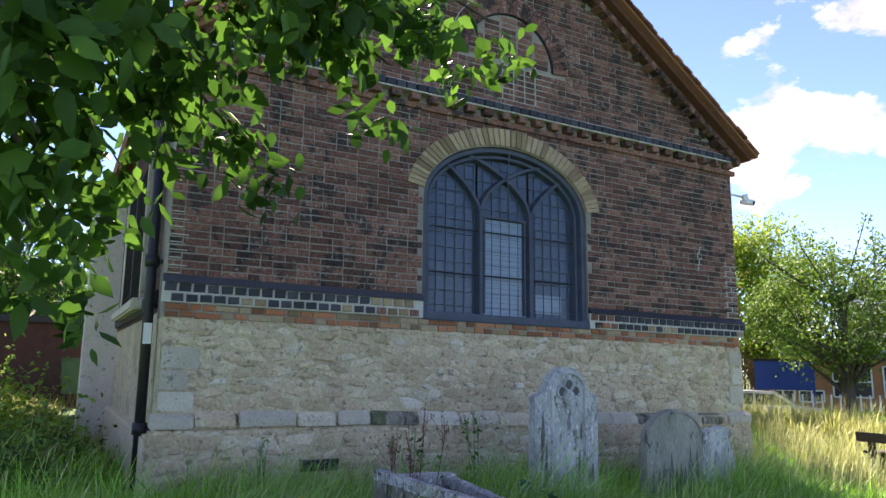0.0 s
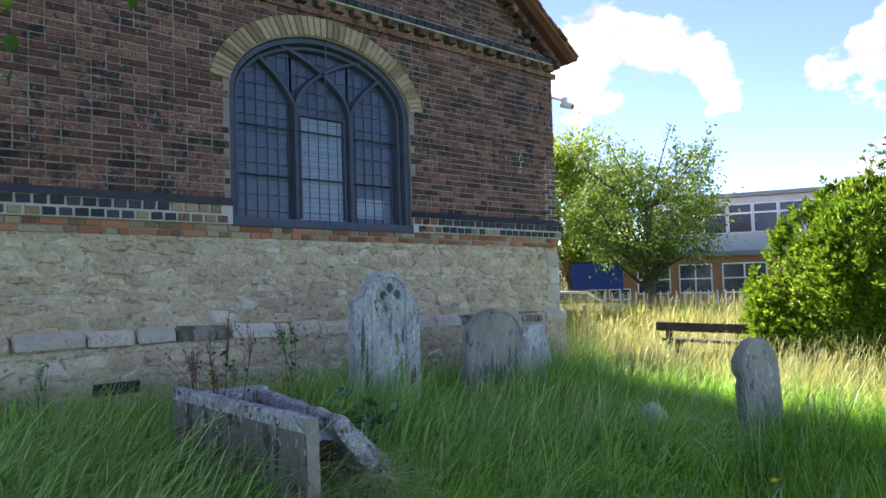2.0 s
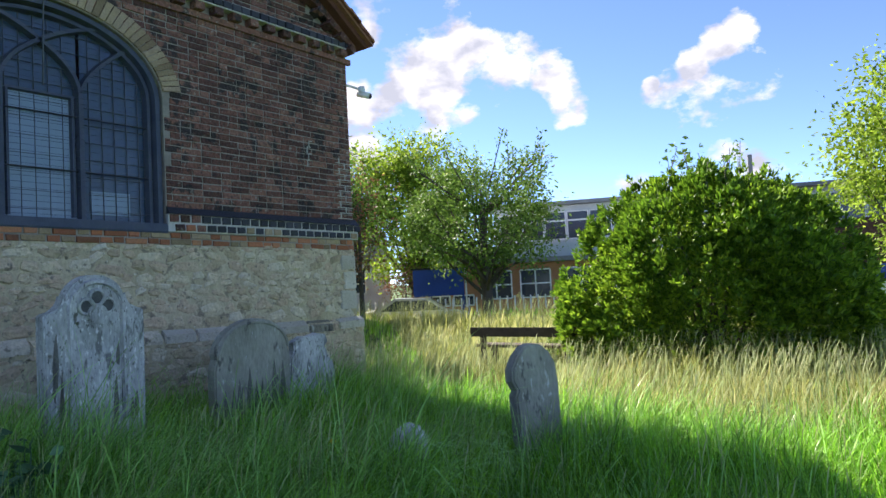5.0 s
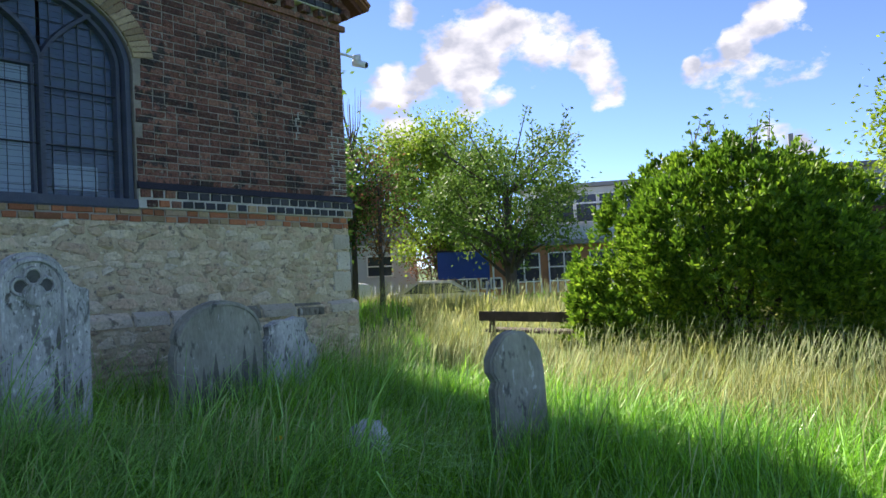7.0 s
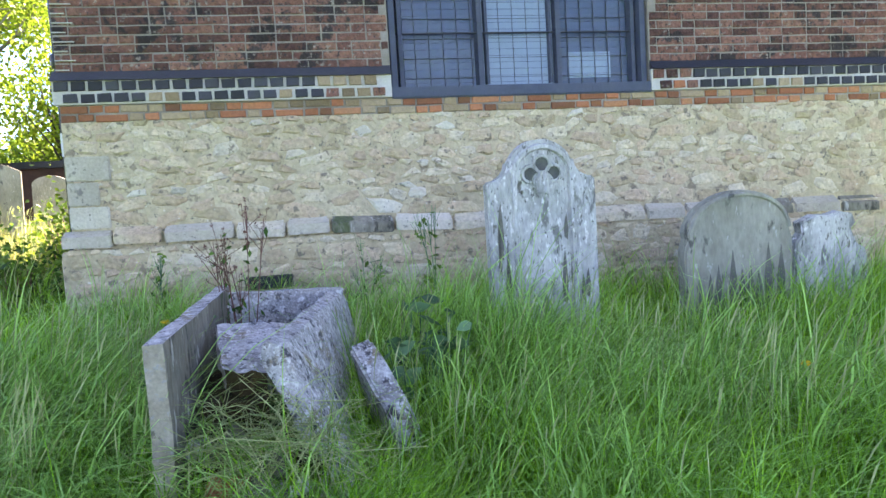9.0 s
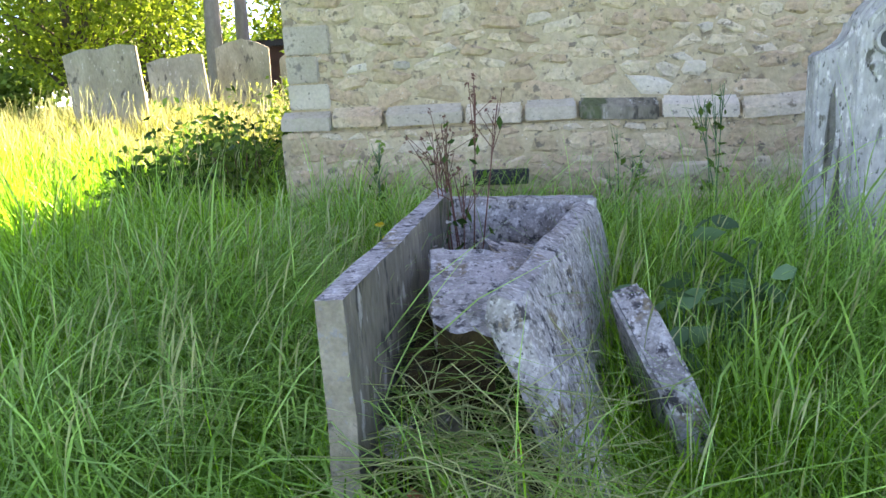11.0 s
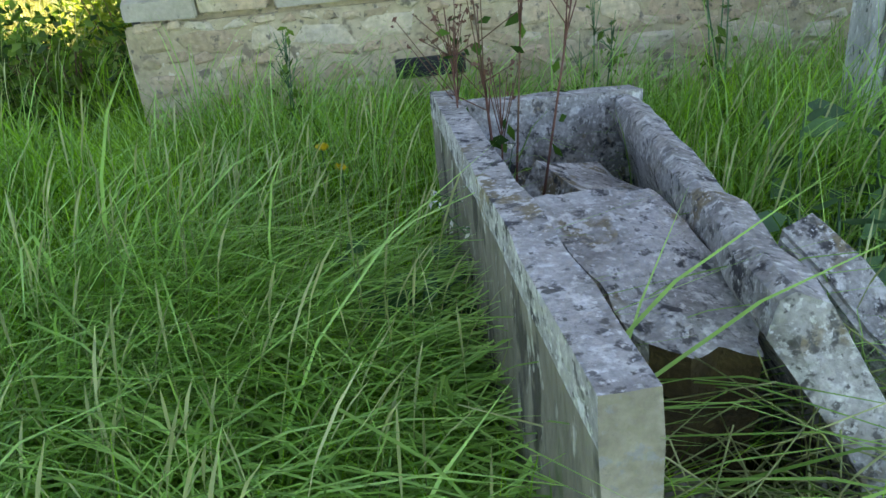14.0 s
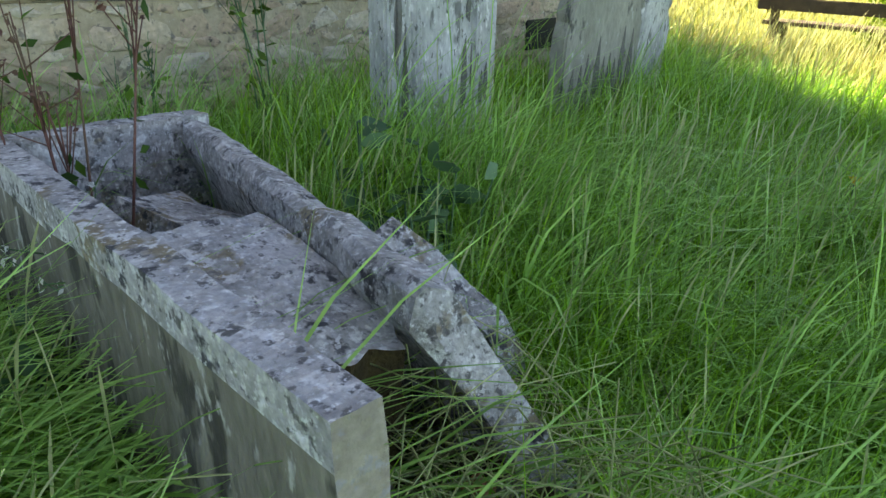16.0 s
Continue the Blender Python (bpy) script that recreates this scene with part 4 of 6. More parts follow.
def sash_window(ob, x, z, w, h, cols=2, rows=2):
    f = part("window", box((x, -0.03, z), (x + w, 0.0, z + h)), GLASS_FAR, ob)
    t = 0.07
    for i in range(cols + 1):
        c = x + w * i / cols
        part("frame", box((c - t / 2, -0.07, z), (c + t / 2, -0.031, z + h), 0.008), WHITE, f)
    for i in range(rows + 1):
        c = z + h * i / rows
        part("frame", box((x, -0.066, c - t / 2), (x + w, -0.032, c + t / 2), 0.008), WHITE, f)


# Local x runs along the front from its left end; the front faces the churchyard.
low = facade("school_wing", "single-storey orange brick school wing with white windows", pose(25.2, 16.6, 0.0, 0, 0, -62), 16, 2.05, SCHOOL_BRICK)
part("roof", box((-0.4, -0.4, 2.05), (16.3, 6.3, 2.28), 0.02), ROOF_GREY, low)
part("roof_slope", prism([(-0.3, 2.28), (16.2, 2.28), (15.6, 2.95), (0.3, 2.95)][::-1], 0.2, 6.2), PANEL, low)
for x, w in ((3.0, 1.5), (4.95, 1.45), (6.9, 1.9), (9.5, 1.9)):
    sash_window(low, x, 0.35, w, 1.35)
for x in (0.4, 1.6):
    sash_window(low, x, 0.1, 1.0, 0.5, 2, 1)
part("pipe", box((2.2, -0.1, 0), (2.28, -0.01, 2.0)), WHITE, low)
high = facade("school_block", "two-storey pale panelled school block with ribbon windows", pose(34.6, 18.2, 0.0, 0, 0, -67), 26, 5.6, PANEL, 8)
part("roof", box((-0.6, -0.6, 5.6), (26.4, 8.4, 5.82), 0.02), ROOF_GREY, high)
for k in range(18):
    sash_window(high, 0.4 + 1.36 * k, 3.55, 1.25, 1.65, 1, 1)
    part("window_transom", box((0.4 + 1.36 * k, -0.075, 4.62), (1.65 + 1.36 * k, -0.03, 4.72)), WHITE, high)
part("chimney", box((15.2, 2.0, 5.8), (15.45, 2.25, 8.0), 0.02), ROOF_GREY, high)
terrace = facade("brick_building", "red-brown brick building with a blue fascia band", pose(31.5, 0.6, 0.0, 0, 0, -88), 14, 3.1, DULL_BRICK)
part("fascia", box((0.0, -0.08, 0.55), (14, -0.01, 1.15), 0.01), BLUE_PAINT, terrace)
for k in range(8):
    sash_window(terrace, 0.5 + 1.7 * k, 0.62, 1.1, 0.45, 2, 1)
house = facade("brick_house", "pale rendered house among trees", pose(17.5, 27.5, 0.0, 0, 0, -35), 12, 2.6, PANEL)
part("roof", prism([(-0.4, 2.6), (12.4, 2.6), (11, 4.6), (1, 4.6)][::-1], -0.3, 6.2), ROOF_GREY, house)
for k in range(4):
    sash_window(house, 0.8 + 2.8 * k, 0.9, 1.4, 1.1)
shed = thing("blue_container", "royal blue metal notice hoarding on posts", "hoarding", pose(20.65, 12.0, 0.12, 0, 0, -53))
part("panel", box((-1.05, -0.06, 0.62), (1.05, 0.06, 1.72), 0.02), BLUE_PAINT, shed)
part("top_rail", box((-1.1, -0.08, 1.72), (1.1, 0.08, 1.80), 0.01), IRON, shed)
for x in (-1.0, 1.0):
    part("post", box((x - 0.05, -0.05, -1.0), (x + 0.05, 0.05, 0.62), 0.01), BLUE_PAINT, shed)
for k in range(12):
    x, y = 16.5 + 0.82 * k, 15.6 - 0.95 * k
    if k == 0:
        fence = thing("low_fence", "low white paling fence before the school", "fence")
    for j in range(4):
        part("paling", box((x + 0.2 * j, y - 0.23 * j, 0.05), (x + 0.2 * j + 0.07, y - 0.23 * j + 0.03, 0.62)), WHITE, fence)
outhouse = facade("brick_outbuilding", "low dull red brick outbuilding with a dark flat roof", pose(-12.5, 17.2, 0.5, 0, 0, 0), 9.0, 2.1, DULL_BRICK, 5)
part("roof_edge", box((-0.2, -0.2, 2.1), (9.2, 5.2, 2.3), 0.02), IRON, outhouse)


def car(label, m, paint):
    ob = thing("parked_car", label, "car", m, "parked cars")
    body = prism([(-2.05, 0.28), (-2.1, 0.62), (-1.95, 0.80), (-1.25, 0.88), (-0.55, 1.36), (0.75, 1.40), (1.55, 0.98), (2.02, 0.90), (2.08, 0.55), (2.0, 0.28)], -0.82, 0.82, 0.06)
    part("body", body, paint, ob)
    for y in (-0.835, 0.828):
        part("side_window", prism([(-1.05, 0.92), (-0.48, 1.29), (0.1, 1.31), (0.1, 0.92)], y, y + 0.007), GLASS_FAR, ob)
        part("side_window", prism([(0.18, 0.92), (0.18, 1.31), (0.70, 1.32), (1.28, 0.95)], y, y + 0.007), GLASS_FAR, ob)
    part("windscreen", prism([(-1.30, 0.87), (-1.22, 0.93), (-0.60, 1.36), (-0.64, 1.38)], -0.68, 0.68), GLASS_FAR, ob)
    for x in (-1.3, 1.3):
        for y in (-0.83, 0.65):
            w = put("wheel", tubes("wheel", [([(x, y, 0.30), (x, y + 0.18, 0.30)], [0.31, 0.31])], RUBBER, 18), ob)
            put("rim", tubes("rim", [([(x, y - 0.012, 0.30), (x, y + 0.192, 0.30)], [0.20, 0.20])], CAR_SILVER, 12), w)
    for y in (-0.6, 0.6):
        part("headlight", box((-2.115, y - 0.16, 0.58), (-2.02, y + 0.16, 0.70), 0.02), WHITE, ob)
    return ob


car("silver hatchback parked beyond the grass", pose(18.6, 11.6, float(ground(18.6, 11.6)), 0, 0, 128), CAR_SILVER)
car("white hatchback parked among far trees", pose(15.6, 15.2, float(ground(15.6, 15.2)), 0, 0, 140), CAR_WHITE)
car("white hatchback parked by the brick building", pose(29.6, -4.2, float(ground(29.6, -4.2)), 0, 0, 92), CAR_WHITE)
tagged(new("road", mesh("road", [(17.5, 15.5, -0.40), (30.5, -8, -0.40), (33.4, -6.2, -0.38), (20.4, 17.3, -0.38)], [(0, 1, 2, 3)], ASPHALT)), "grey asphalt car park strip", "road", kind="structure")
wb = thing("wheelie_bin", "green plastic wheelie bin by the outbuilding", "bin", pose(-3.75, 16.4, 0.55))
part("body", prism([(-0.24, 0.08), (0.24, 0.08), (0.29, 0.98), (-0.29, 0.98)][::-1], -0.32, 0.32, 0.02), BIN, wb)
part("lid", box((-0.32, -0.38, 0.98), (0.32, 0.36, 1.06), 0.025), BIN, wb)
for x in (-0.22, 0.22):
    put("wheel", tubes("wheel", [([(x - 0.04, 0.34, 0.1), (x + 0.04, 0.34, 0.1)], [0.1, 0.1])], RUBBER, 12), wb)


# ---- leaves and trees ----
def leaf_mesh(name, centres, size, m, axes=None, wide=0.5, fold=0.25, droop=0.4):
    """One folded diamond leaf at each centre; axes: the ways they point."""
    n = len(centres)
    c = np.asarray(centres, float)
    if axes is None:
        axes = rng.normal(0, 1, (n, 3))
        axes[:, 2] = axes[:, 2] * 0.6 - droop
    axes = axes / (np.linalg.norm(axes, axis=1, keepdims=True) + 1e-9)
    side = np.cross(axes, rng.normal(0, 1, (n, 3)))
    side /= np.linalg.norm(side, axis=1, keepdims=True) + 1e-9
    up = np.cross(axes, side)
    s = size * rng.uniform(0.65, 1.25, (n, 1))
    base, tip = c - axes * s * 0.5, c + axes * s * 0.5
    l = c - axes * s * 0.08 + side * s * wide * 0.5 + up * s * fold * 0.3
    r = c - axes * s * 0.08 - side * s * wide * 0.5 + up * s * fold * 0.3
    v = np.stack([base, r, tip, l], 1).reshape(-1, 3)
    i = np.arange(n) * 4
    loops = np.stack([i, i + 1, i + 2, i, i + 2, i + 3], 1).ravel()
    return fill(name, v, loops, np.full(2 * n, 3), m)


def tree(name, label, x, y, height, trunk_h, radius, clumps, leaves, leaf, m_leaf, m_bark, squash=1.0, spread=0.42, trunk_r=0.14, lean=(0, 0), gaps=0.0, seed=1, sprigs=0, core=0.35):
    """A tapered trunk, limbs to every clump, and a crown of small leaves in uneven clumps."""
    r = np.random.default_rng(seed)
    ob = thing(name, label, "tree", pose(x, y, float(ground(x, y)) - 0.05))
    crown_h = height - trunk_h
    mid = np.array([lean[0], lean[1], trunk_h + crown_h * 0.5])
    pts = []
    while len(pts) < clumps:
        p = r.normal(0, 1, 3)
        p /= np.linalg.norm(p)
        p *= r.uniform(core, 1.0) ** 0.6
        q = mid + p * [radius, radius, crown_h * 0.5 * squash] * r.uniform(0.8, 1.1)
        if q[2] > trunk_h * 0.8:
            pts.append(q)
    runs = [([(0, 0, -0.2), (lean[0] * 0.2, lean[1] * 0.2, trunk_h * 0.6), (lean[0] * 0.5, lean[1] * 0.5, trunk_h + crown_h * 0.2), tuple(mid + [0, 0, crown_h * 0.2])], [trunk_r * 1.25, trunk_r, trunk_r * 0.7, trunk_r * 0.15])]
    fork = np.array([lean[0] * 0.4, lean[1] * 0.4, trunk_h])
    for q in pts[::3]:
        a = fork + [0, 0, r.uniform(-0.1, 0.35) * crown_h * 0.6]
        b = a * 0.55 + q * 0.45 + r.normal(0, 0.12, 3) * radius * 0.5
        runs.append(([tuple(a), tuple(b), tuple(q)], [trunk_r * 0.36, trunk_r * 0.16, 0.008]))
    C, A = [], []
    per = max(6, leaves // clumps)
    for q in pts:
        k = int(per * r.uniform(0.4, 1.6))
        d = r.normal(0, 1, (k, 3)) * spread * r.uniform(0.7, 1.3) * [1, 1, 0.75]
        C.append(q + d)
        A.append(d + r.normal(0, 0.5, (k, 3)) + [0, 0, -0.15])
    for s in range(sprigs):
        a = r.uniform(0, 2 * math.pi)
        p = mid + [radius * 0.8 * math.cos(a), radius * 0.8 * math.sin(a), crown_h * 0.42 * squash * r.uniform(0.6, 1.0)]
        tip = p + [0.45 * math.cos(a) * r.uniform(0.2, 1.4), 0.45 * math.sin(a) * r.uniform(0.2, 1.4), r.uniform(0.4, 1.0)]
        runs.append(([tuple(mid), tuple(p), tuple(tip)], [0.03, 0.016, 0.006]))
        t = r.uniform(0.2, 1.0, (26, 1))
        C.append(p + (tip - p) * t + r.normal(0, 0.07, (26, 3)))
        A.append(r.normal(0, 1, (26, 3)))
    put("trunk", tubes("trunk", runs, m_bark, 7), ob)
    put("crown", leaf_mesh("crown", np.concatenate(C), leaf, m_leaf, np.concatenate(A)), ob)
    return ob


tree("tree", "small spreading hawthorn-like tree before the school", 17.4, 7.4, 6.5, 1.5, 2.75, 120, 19000, 0.135, LEAF_MID, BARK, 0.95, 0.33, 0.21, (0.2, 0.2), seed=3, sprigs=26)
tree("tree", "tall yellow-green tree behind the car park", 23.0, 15.2, 9.4, 1.8, 3.0, 120, 22000, 0.19, LEAF_LIME, BARK, 1.0, 0.42, 0.22, seed=5)
tree("tree", "dark-trunked green tree beside the church", 14.2, 11.8, 5.8, 2.3, 1.9, 70, 13000, 0.125, LEAF_MID, BARK, 1.0, 0.42, 0.12, seed=8)
tree("tree", "dark-trunked green tree near the road", 13.0, 10.6, 4.2, 2.0, 1.3, 36, 3600, 0.11, LEAF, BARK, 1.0, 0.36, 0.11, seed=9)
tree("tree", "bright yellow-green tree beyond the clipped shrub", 24.6, -4.9, 9.2, 1.6, 3.0, 110, 15000, 0.19, LEAF_LIME, BARK, 1.0, 0.5, 0.2, seed=11)
tree("tree", "rust-leaved young tree beyond the church", 13.6, 9.6, 4.9, 1.5, 0.9, 30, 2000, 0.11, LEAF_RUST, BARK, 1.0, 0.34, 0.08, seed=12)
tree("tree", "orange-leaved shrub tree by the blue hoarding", 21.6, 14.6, 2.9, 0.6, 0.9, 24, 1700, 0.12, LEAF_RUST, BARK, 1.0, 0.3, 0.07, seed=13)
tree("tree", "pale-barked leaning tree behind the church", -11.1, 14.2, 11.0, 4.6, 2.8, 80, 12000, 0.17, LEAF_LIME, BARK_PALE, 0.9, 0.6, 0.21, (0.9, -0.3), seed=14)
tree("tree", "pale-barked straight tree behind the church", -11.2, 16.4, 11.0, 4.8, 2.8, 80, 12000, 0.18, LEAF_LIME, BARK_PALE, 0.9, 0.6, 0.19, (0.3, 0.2), seed=15)
tree("tree", "broad green tree at the churchyard edge", -14.6, 13.2, 7.0, 0.8, 3.0, 100, 13000, 0.18, LEAF_LIME, BARK, 1.0, 0.5, 0.18, seed=16)
tree("tree", "yellow-green tree far behind the church", -10.2, 20.5, 8.0, 1.2, 2.8, 90, 9000, 0.2, LEAF_LIME, BARK, 1.0, 0.5, 0.18, seed=17)
tree("tree", "tall dark tree beyond the outbuilding", -6.0, 25.5, 10.0, 1.2, 3.6, 90, 8000, 0.28, LEAF, BARK, 1.0, 0.6, 0.2, seed=18)
# The next three trees are added, mostly hidden by the church, to shade its side grass.
tree("tree", "unseen tree added beside the church to shade the grass", 5.9, 5.5, 5.8, 0.8, 1.6, 80, 12000, 0.15, LEAF_MID, BARK, 1.0, 0.4, 0.11, seed=19)
tree("tree", "unseen tree added behind the church corner to shade the grass", 8.6, 8.7, 6.0, 0.8, 1.7, 70, 9000, 0.15, LEAF_MID, BARK, 1.0, 0.4, 0.12, seed=23)
tree("tree", "mostly hidden tree added towards the car park to shade the grass", 11.0, 10.6, 6.4, 1.2, 1.7, 60, 9000, 0.15, LEAF_MID, BARK, 1.0, 0.4, 0.12, seed=24)
tree("tree", "broad lime-green tree behind the outbuilding", -16.5, 20.0, 9.0, 1.0, 3.6, 90, 11000, 0.22, LEAF_LIME, BARK, 1.0, 0.6, 0.2, seed=20)
wr = np.random.default_rng(29)
k = 26000
t = wr.uniform(0, 1, k)
wood = np.stack([-36 + 34 * t, 22 + 9 * t + wr.normal(0, 1.2, k), wr.uniform(0.2, 1, k) ** 0.8 * (5.5 + 2.0 * np.sin(t * 17) + 1.2 * np.sin(t * 41))], 1)
tagged(new("far_woods", leaf_mesh("far_woods", wood, 0.42, LEAF_MID)), "green woodland edge beyond the churchyard", "trees", kind="stuff")
bare = thing("bare_tree", "tall bare tree with upright twigs beyond the church", "tree", pose(13.2, 10.4, 0.1))
br = np.random.default_rng(21)
runs = [([(0, 0, -0.2), (0.05, 0, 2.5), (0.1, 0, 6.4)], [0.11, 0.08, 0.012])]
for k in range(34):
    z0, a = br.uniform(1.8, 5.2), br.uniform(0, 6.28)
    l, o = br.uniform(0.9, 2.3), br.uniform(0.15, 0.5)
    p = np.array([0.06, 0, z0])
    q = p + [o * math.cos(a), o * math.sin(a), l * 0.45]
    e = q + [0.25 * o * math.cos(a), 0.25 * o * math.sin(a), l * 0.6]
    runs.append(([tuple(p), tuple(q), tuple(e)], [0.026, 0.014, 0.004]))
put("trunk", tubes("trunk", runs, BARK, 5), bare)


# Large rounded evergreen shrub with rosettes of leaves.
def shrub(x, y, rx, ry, h, rosettes, seed):
    r = np.random.default_rng(seed)
    ob = thing("evergreen_shrub", "large rounded glossy evergreen shrub in sunlit grass", "shrub", pose(x, y, float(ground(x, y)) - 0.05))
    heads = 190
    hu, hw = r.uniform(0, 2 * math.pi, heads), r.uniform(-0.05, 1, heads)
    pick = r.integers(0, heads, rosettes)
    u = hu[pick] + r.normal(0, 0.10, rosettes)
    w = np.clip(hw[pick] + r.normal(0, 0.055, rosettes), -0.1, 1)
    bulge = r.uniform(0.90, 1.10, heads)[pick]
    rr = np.sqrt(np.clip(1 - np.clip(w, 0, 1) ** 2.4, 0, 1))
    lump_f = 1 + 0.10 * np.sin(u * 3 + 1) * (1 - w * 0.5) + 0.07 * np.sin(u * 7 + w * 9) + r.normal(0, 0.025, rosettes)
    lump_f = lump_f * bulge
    c = np.stack([rx * rr * np.cos(u) * lump_f, ry * rr * np.sin(u) * lump_f, 0.25 + (h - 0.3) * np.clip(w, 0, 1) * (1 + 0.06 * np.sin(u * 4)) + r.normal(0, 0.05, rosettes)], 1)
    out = np.stack([np.cos(u) * rr, np.sin(u) * rr, 0.5 + w], 1)
    out /= np.linalg.norm(out, axis=1, keepdims=True)
    C, A = [], []
    for p, o in zip(c, out):
        k = 13
        d = r.normal(0, 1, (k, 3))
        d = d / np.linalg.norm(d, axis=1, keepdims=True) * 0.8 + o * 0.75
        C.append(p + d * 0.06 + o * r.uniform(-0.10, 0.06))
        A.append(d)
    inner = r.normal(0, 1, (22000, 3))
    inner /= np.linalg.norm(inner, axis=1, keepdims=True)
    inner = inner * r.uniform(0.6, 0.97, (22000, 1)) * [rx, ry, h * 0.86]
    inner[:, 2] = np.abs(inner[:, 2]) + 0.05
    C.append(inner)
    A.append(r.normal(0, 1, (22000, 3)))
    put("crown", leaf_mesh("crown", np.concatenate(C), 0.09, LEAF_BUSH, np.concatenate(A), 0.42, 0.2), ob)
    limbs = []
    for k in range(16):
        a = r.uniform(0, 6.28)
        limbs.append(([(0.1 * math.cos(a), 0.1 * math.sin(a), -0.1), (rx * 0.35 * math.cos(a), ry * 0.35 * math.sin(a), h * 0.35), (rx * 0.7 * math.cos(a), ry * 0.7 * math.sin(a), h * r.uniform(0.45, 0.8))], [0.05, 0.035, 0.01]))
    C, A = [], []
    for k in range(15):
        a, q = r.uniform(0, 6.28), r.uniform(0.1, 0.75)
        p = np.array([rx * q * math.cos(a), ry * q * math.sin(a), h * (1 - 0.35 * q * q)])
        e = p + [r.normal(0, 0.12), r.normal(0, 0.12), r.uniform(0.25, 0.55)]
        limbs.append(([tuple(p - [0, 0, 0.3]), tuple(p), tuple(e)], [0.010, 0.007, 0.004]))
        t = r.uniform(0.1, 1.05, (16, 1))
        C.append(p + (e - p) * t + r.normal(0, 0.055, (16, 3)))
        A.append(r.normal(0, 1, (16, 3)))
    for run in limbs:
        put("branch", tubes("branch", [run], BARK, 5), ob)
    put("shoot", leaf_mesh("shoot", np.concatenate(C), 0.10, LEAF_MID, np.concatenate(A), 0.5), ob, "taller thin leafy shoots", kind="stuff")


shrub(8.01, -2.88, 1.98, 1.98, 2.8, 7800, 31)

# Low weeds and brambles by the church's far corner and the outbuilding.
for i, (x, y, rx, h, n, m, lab) in enumerate(((-4.6, 3.4, 0.55, 0.8, 1500, LEAF_LIME, "leafy yellow-green weed clump by the church corner"), (-4.1, 2.2, 0.4, 0.55, 900, LEAF, "dark leafy weed clump at the wall foot"), (-5.0, 4.6, 0.55, 0.9, 1500, LEAF_MID, "bramble clump beside the church"),
                                              (-5.3, 2.4, 0.5, 0.5, 1100, LEAF, "low dark nettle clump"), (-4.7, 0.3, 0.45, 0.45, 1500, LEAF, "dark nettle clump before the church corner"), (-4.9, 1.6, 0.5, 0.5, 1700, LEAF, "dense dark nettle bed beside the church"), (-4.35, 0.9, 0.35, 0.6, 900, LEAF_MID, "leafy weed clump at the downpipe"), (9.6, -4.9, 0.5, 0.7, 900, LEAF_MID, "leafy weed clump beside the shrub"))):
    r = np.random.default_rng(50 + i)
    ob = thing("weed_clump", lab, "weeds", pose(x, y, float(ground(x, y))))
    p = np.abs(r.normal(0, 0.5, (n, 3))) * np.sign(r.normal(0, 1, (n, 3))) * [rx, rx, h]
    p[:, 2] = np.abs(p[:, 2])
    put("foliage", leaf_mesh("foliage", p, 0.085, m), ob)
    put("stem", tubes("stem", [([(0.2 * rx * math.cos(a), 0.2 * rx * math.sin(a), -0.05), (rx * 0.6 * math.cos(a), rx * 0.6 * math.sin(a), h * 0.8)], [0.007, 0.003]) for a in np.linspace(0, 6, 14)], STEM, 4), ob)


# Overhanging tree: trunk out of view, hanging leafy boughs.
def ovate(name, C, A, size, m, r):
    """Broad leaves with six corners, bent along the rib."""
    n = len(C)
    A = A / (np.linalg.norm(A, axis=1, keepdims=True) + 1e-9)
    S = np.cross(A, r.normal(0, 1, (n, 3)))
    S /= np.linalg.norm(S, axis=1, keepdims=True) + 1e-9
    U = np.cross(A, S)
    s = size * r.uniform(0.6, 1.3, (n, 1))
    P = []
    for t, w, b in ((0, 0, 0), (0.28, 0.26, 0.05), (0.60, 0.24, 0.07), (1.0, 0, -0.06)):
        m_ = C + A * s * t + U * s * b
        P += [m_] if w == 0 else [m_ - S * s * w - U * s * 0.07, m_, m_ + S * s * w - U * s * 0.07]
    v = np.stack(P, 1).reshape(-1, 3)
    i = np.arange(n)[:, None] * 8
    quads = np.concatenate([i + [1, 2, 5, 4], i + [2, 3, 6, 5]], 1).reshape(-1, 4)
    tris = np.concatenate([i + [0, 2, 1], i + [0, 3, 2], i + [4, 5, 7], i + [5, 6, 7]], 1).reshape(-1, 3)
    loops = np.concatenate([quads.ravel(), tris.ravel()])
    sizes = np.concatenate([np.full(len(quads), 4), np.full(len(tris), 3)])
    return fill(name, v, loops, sizes, m, True)


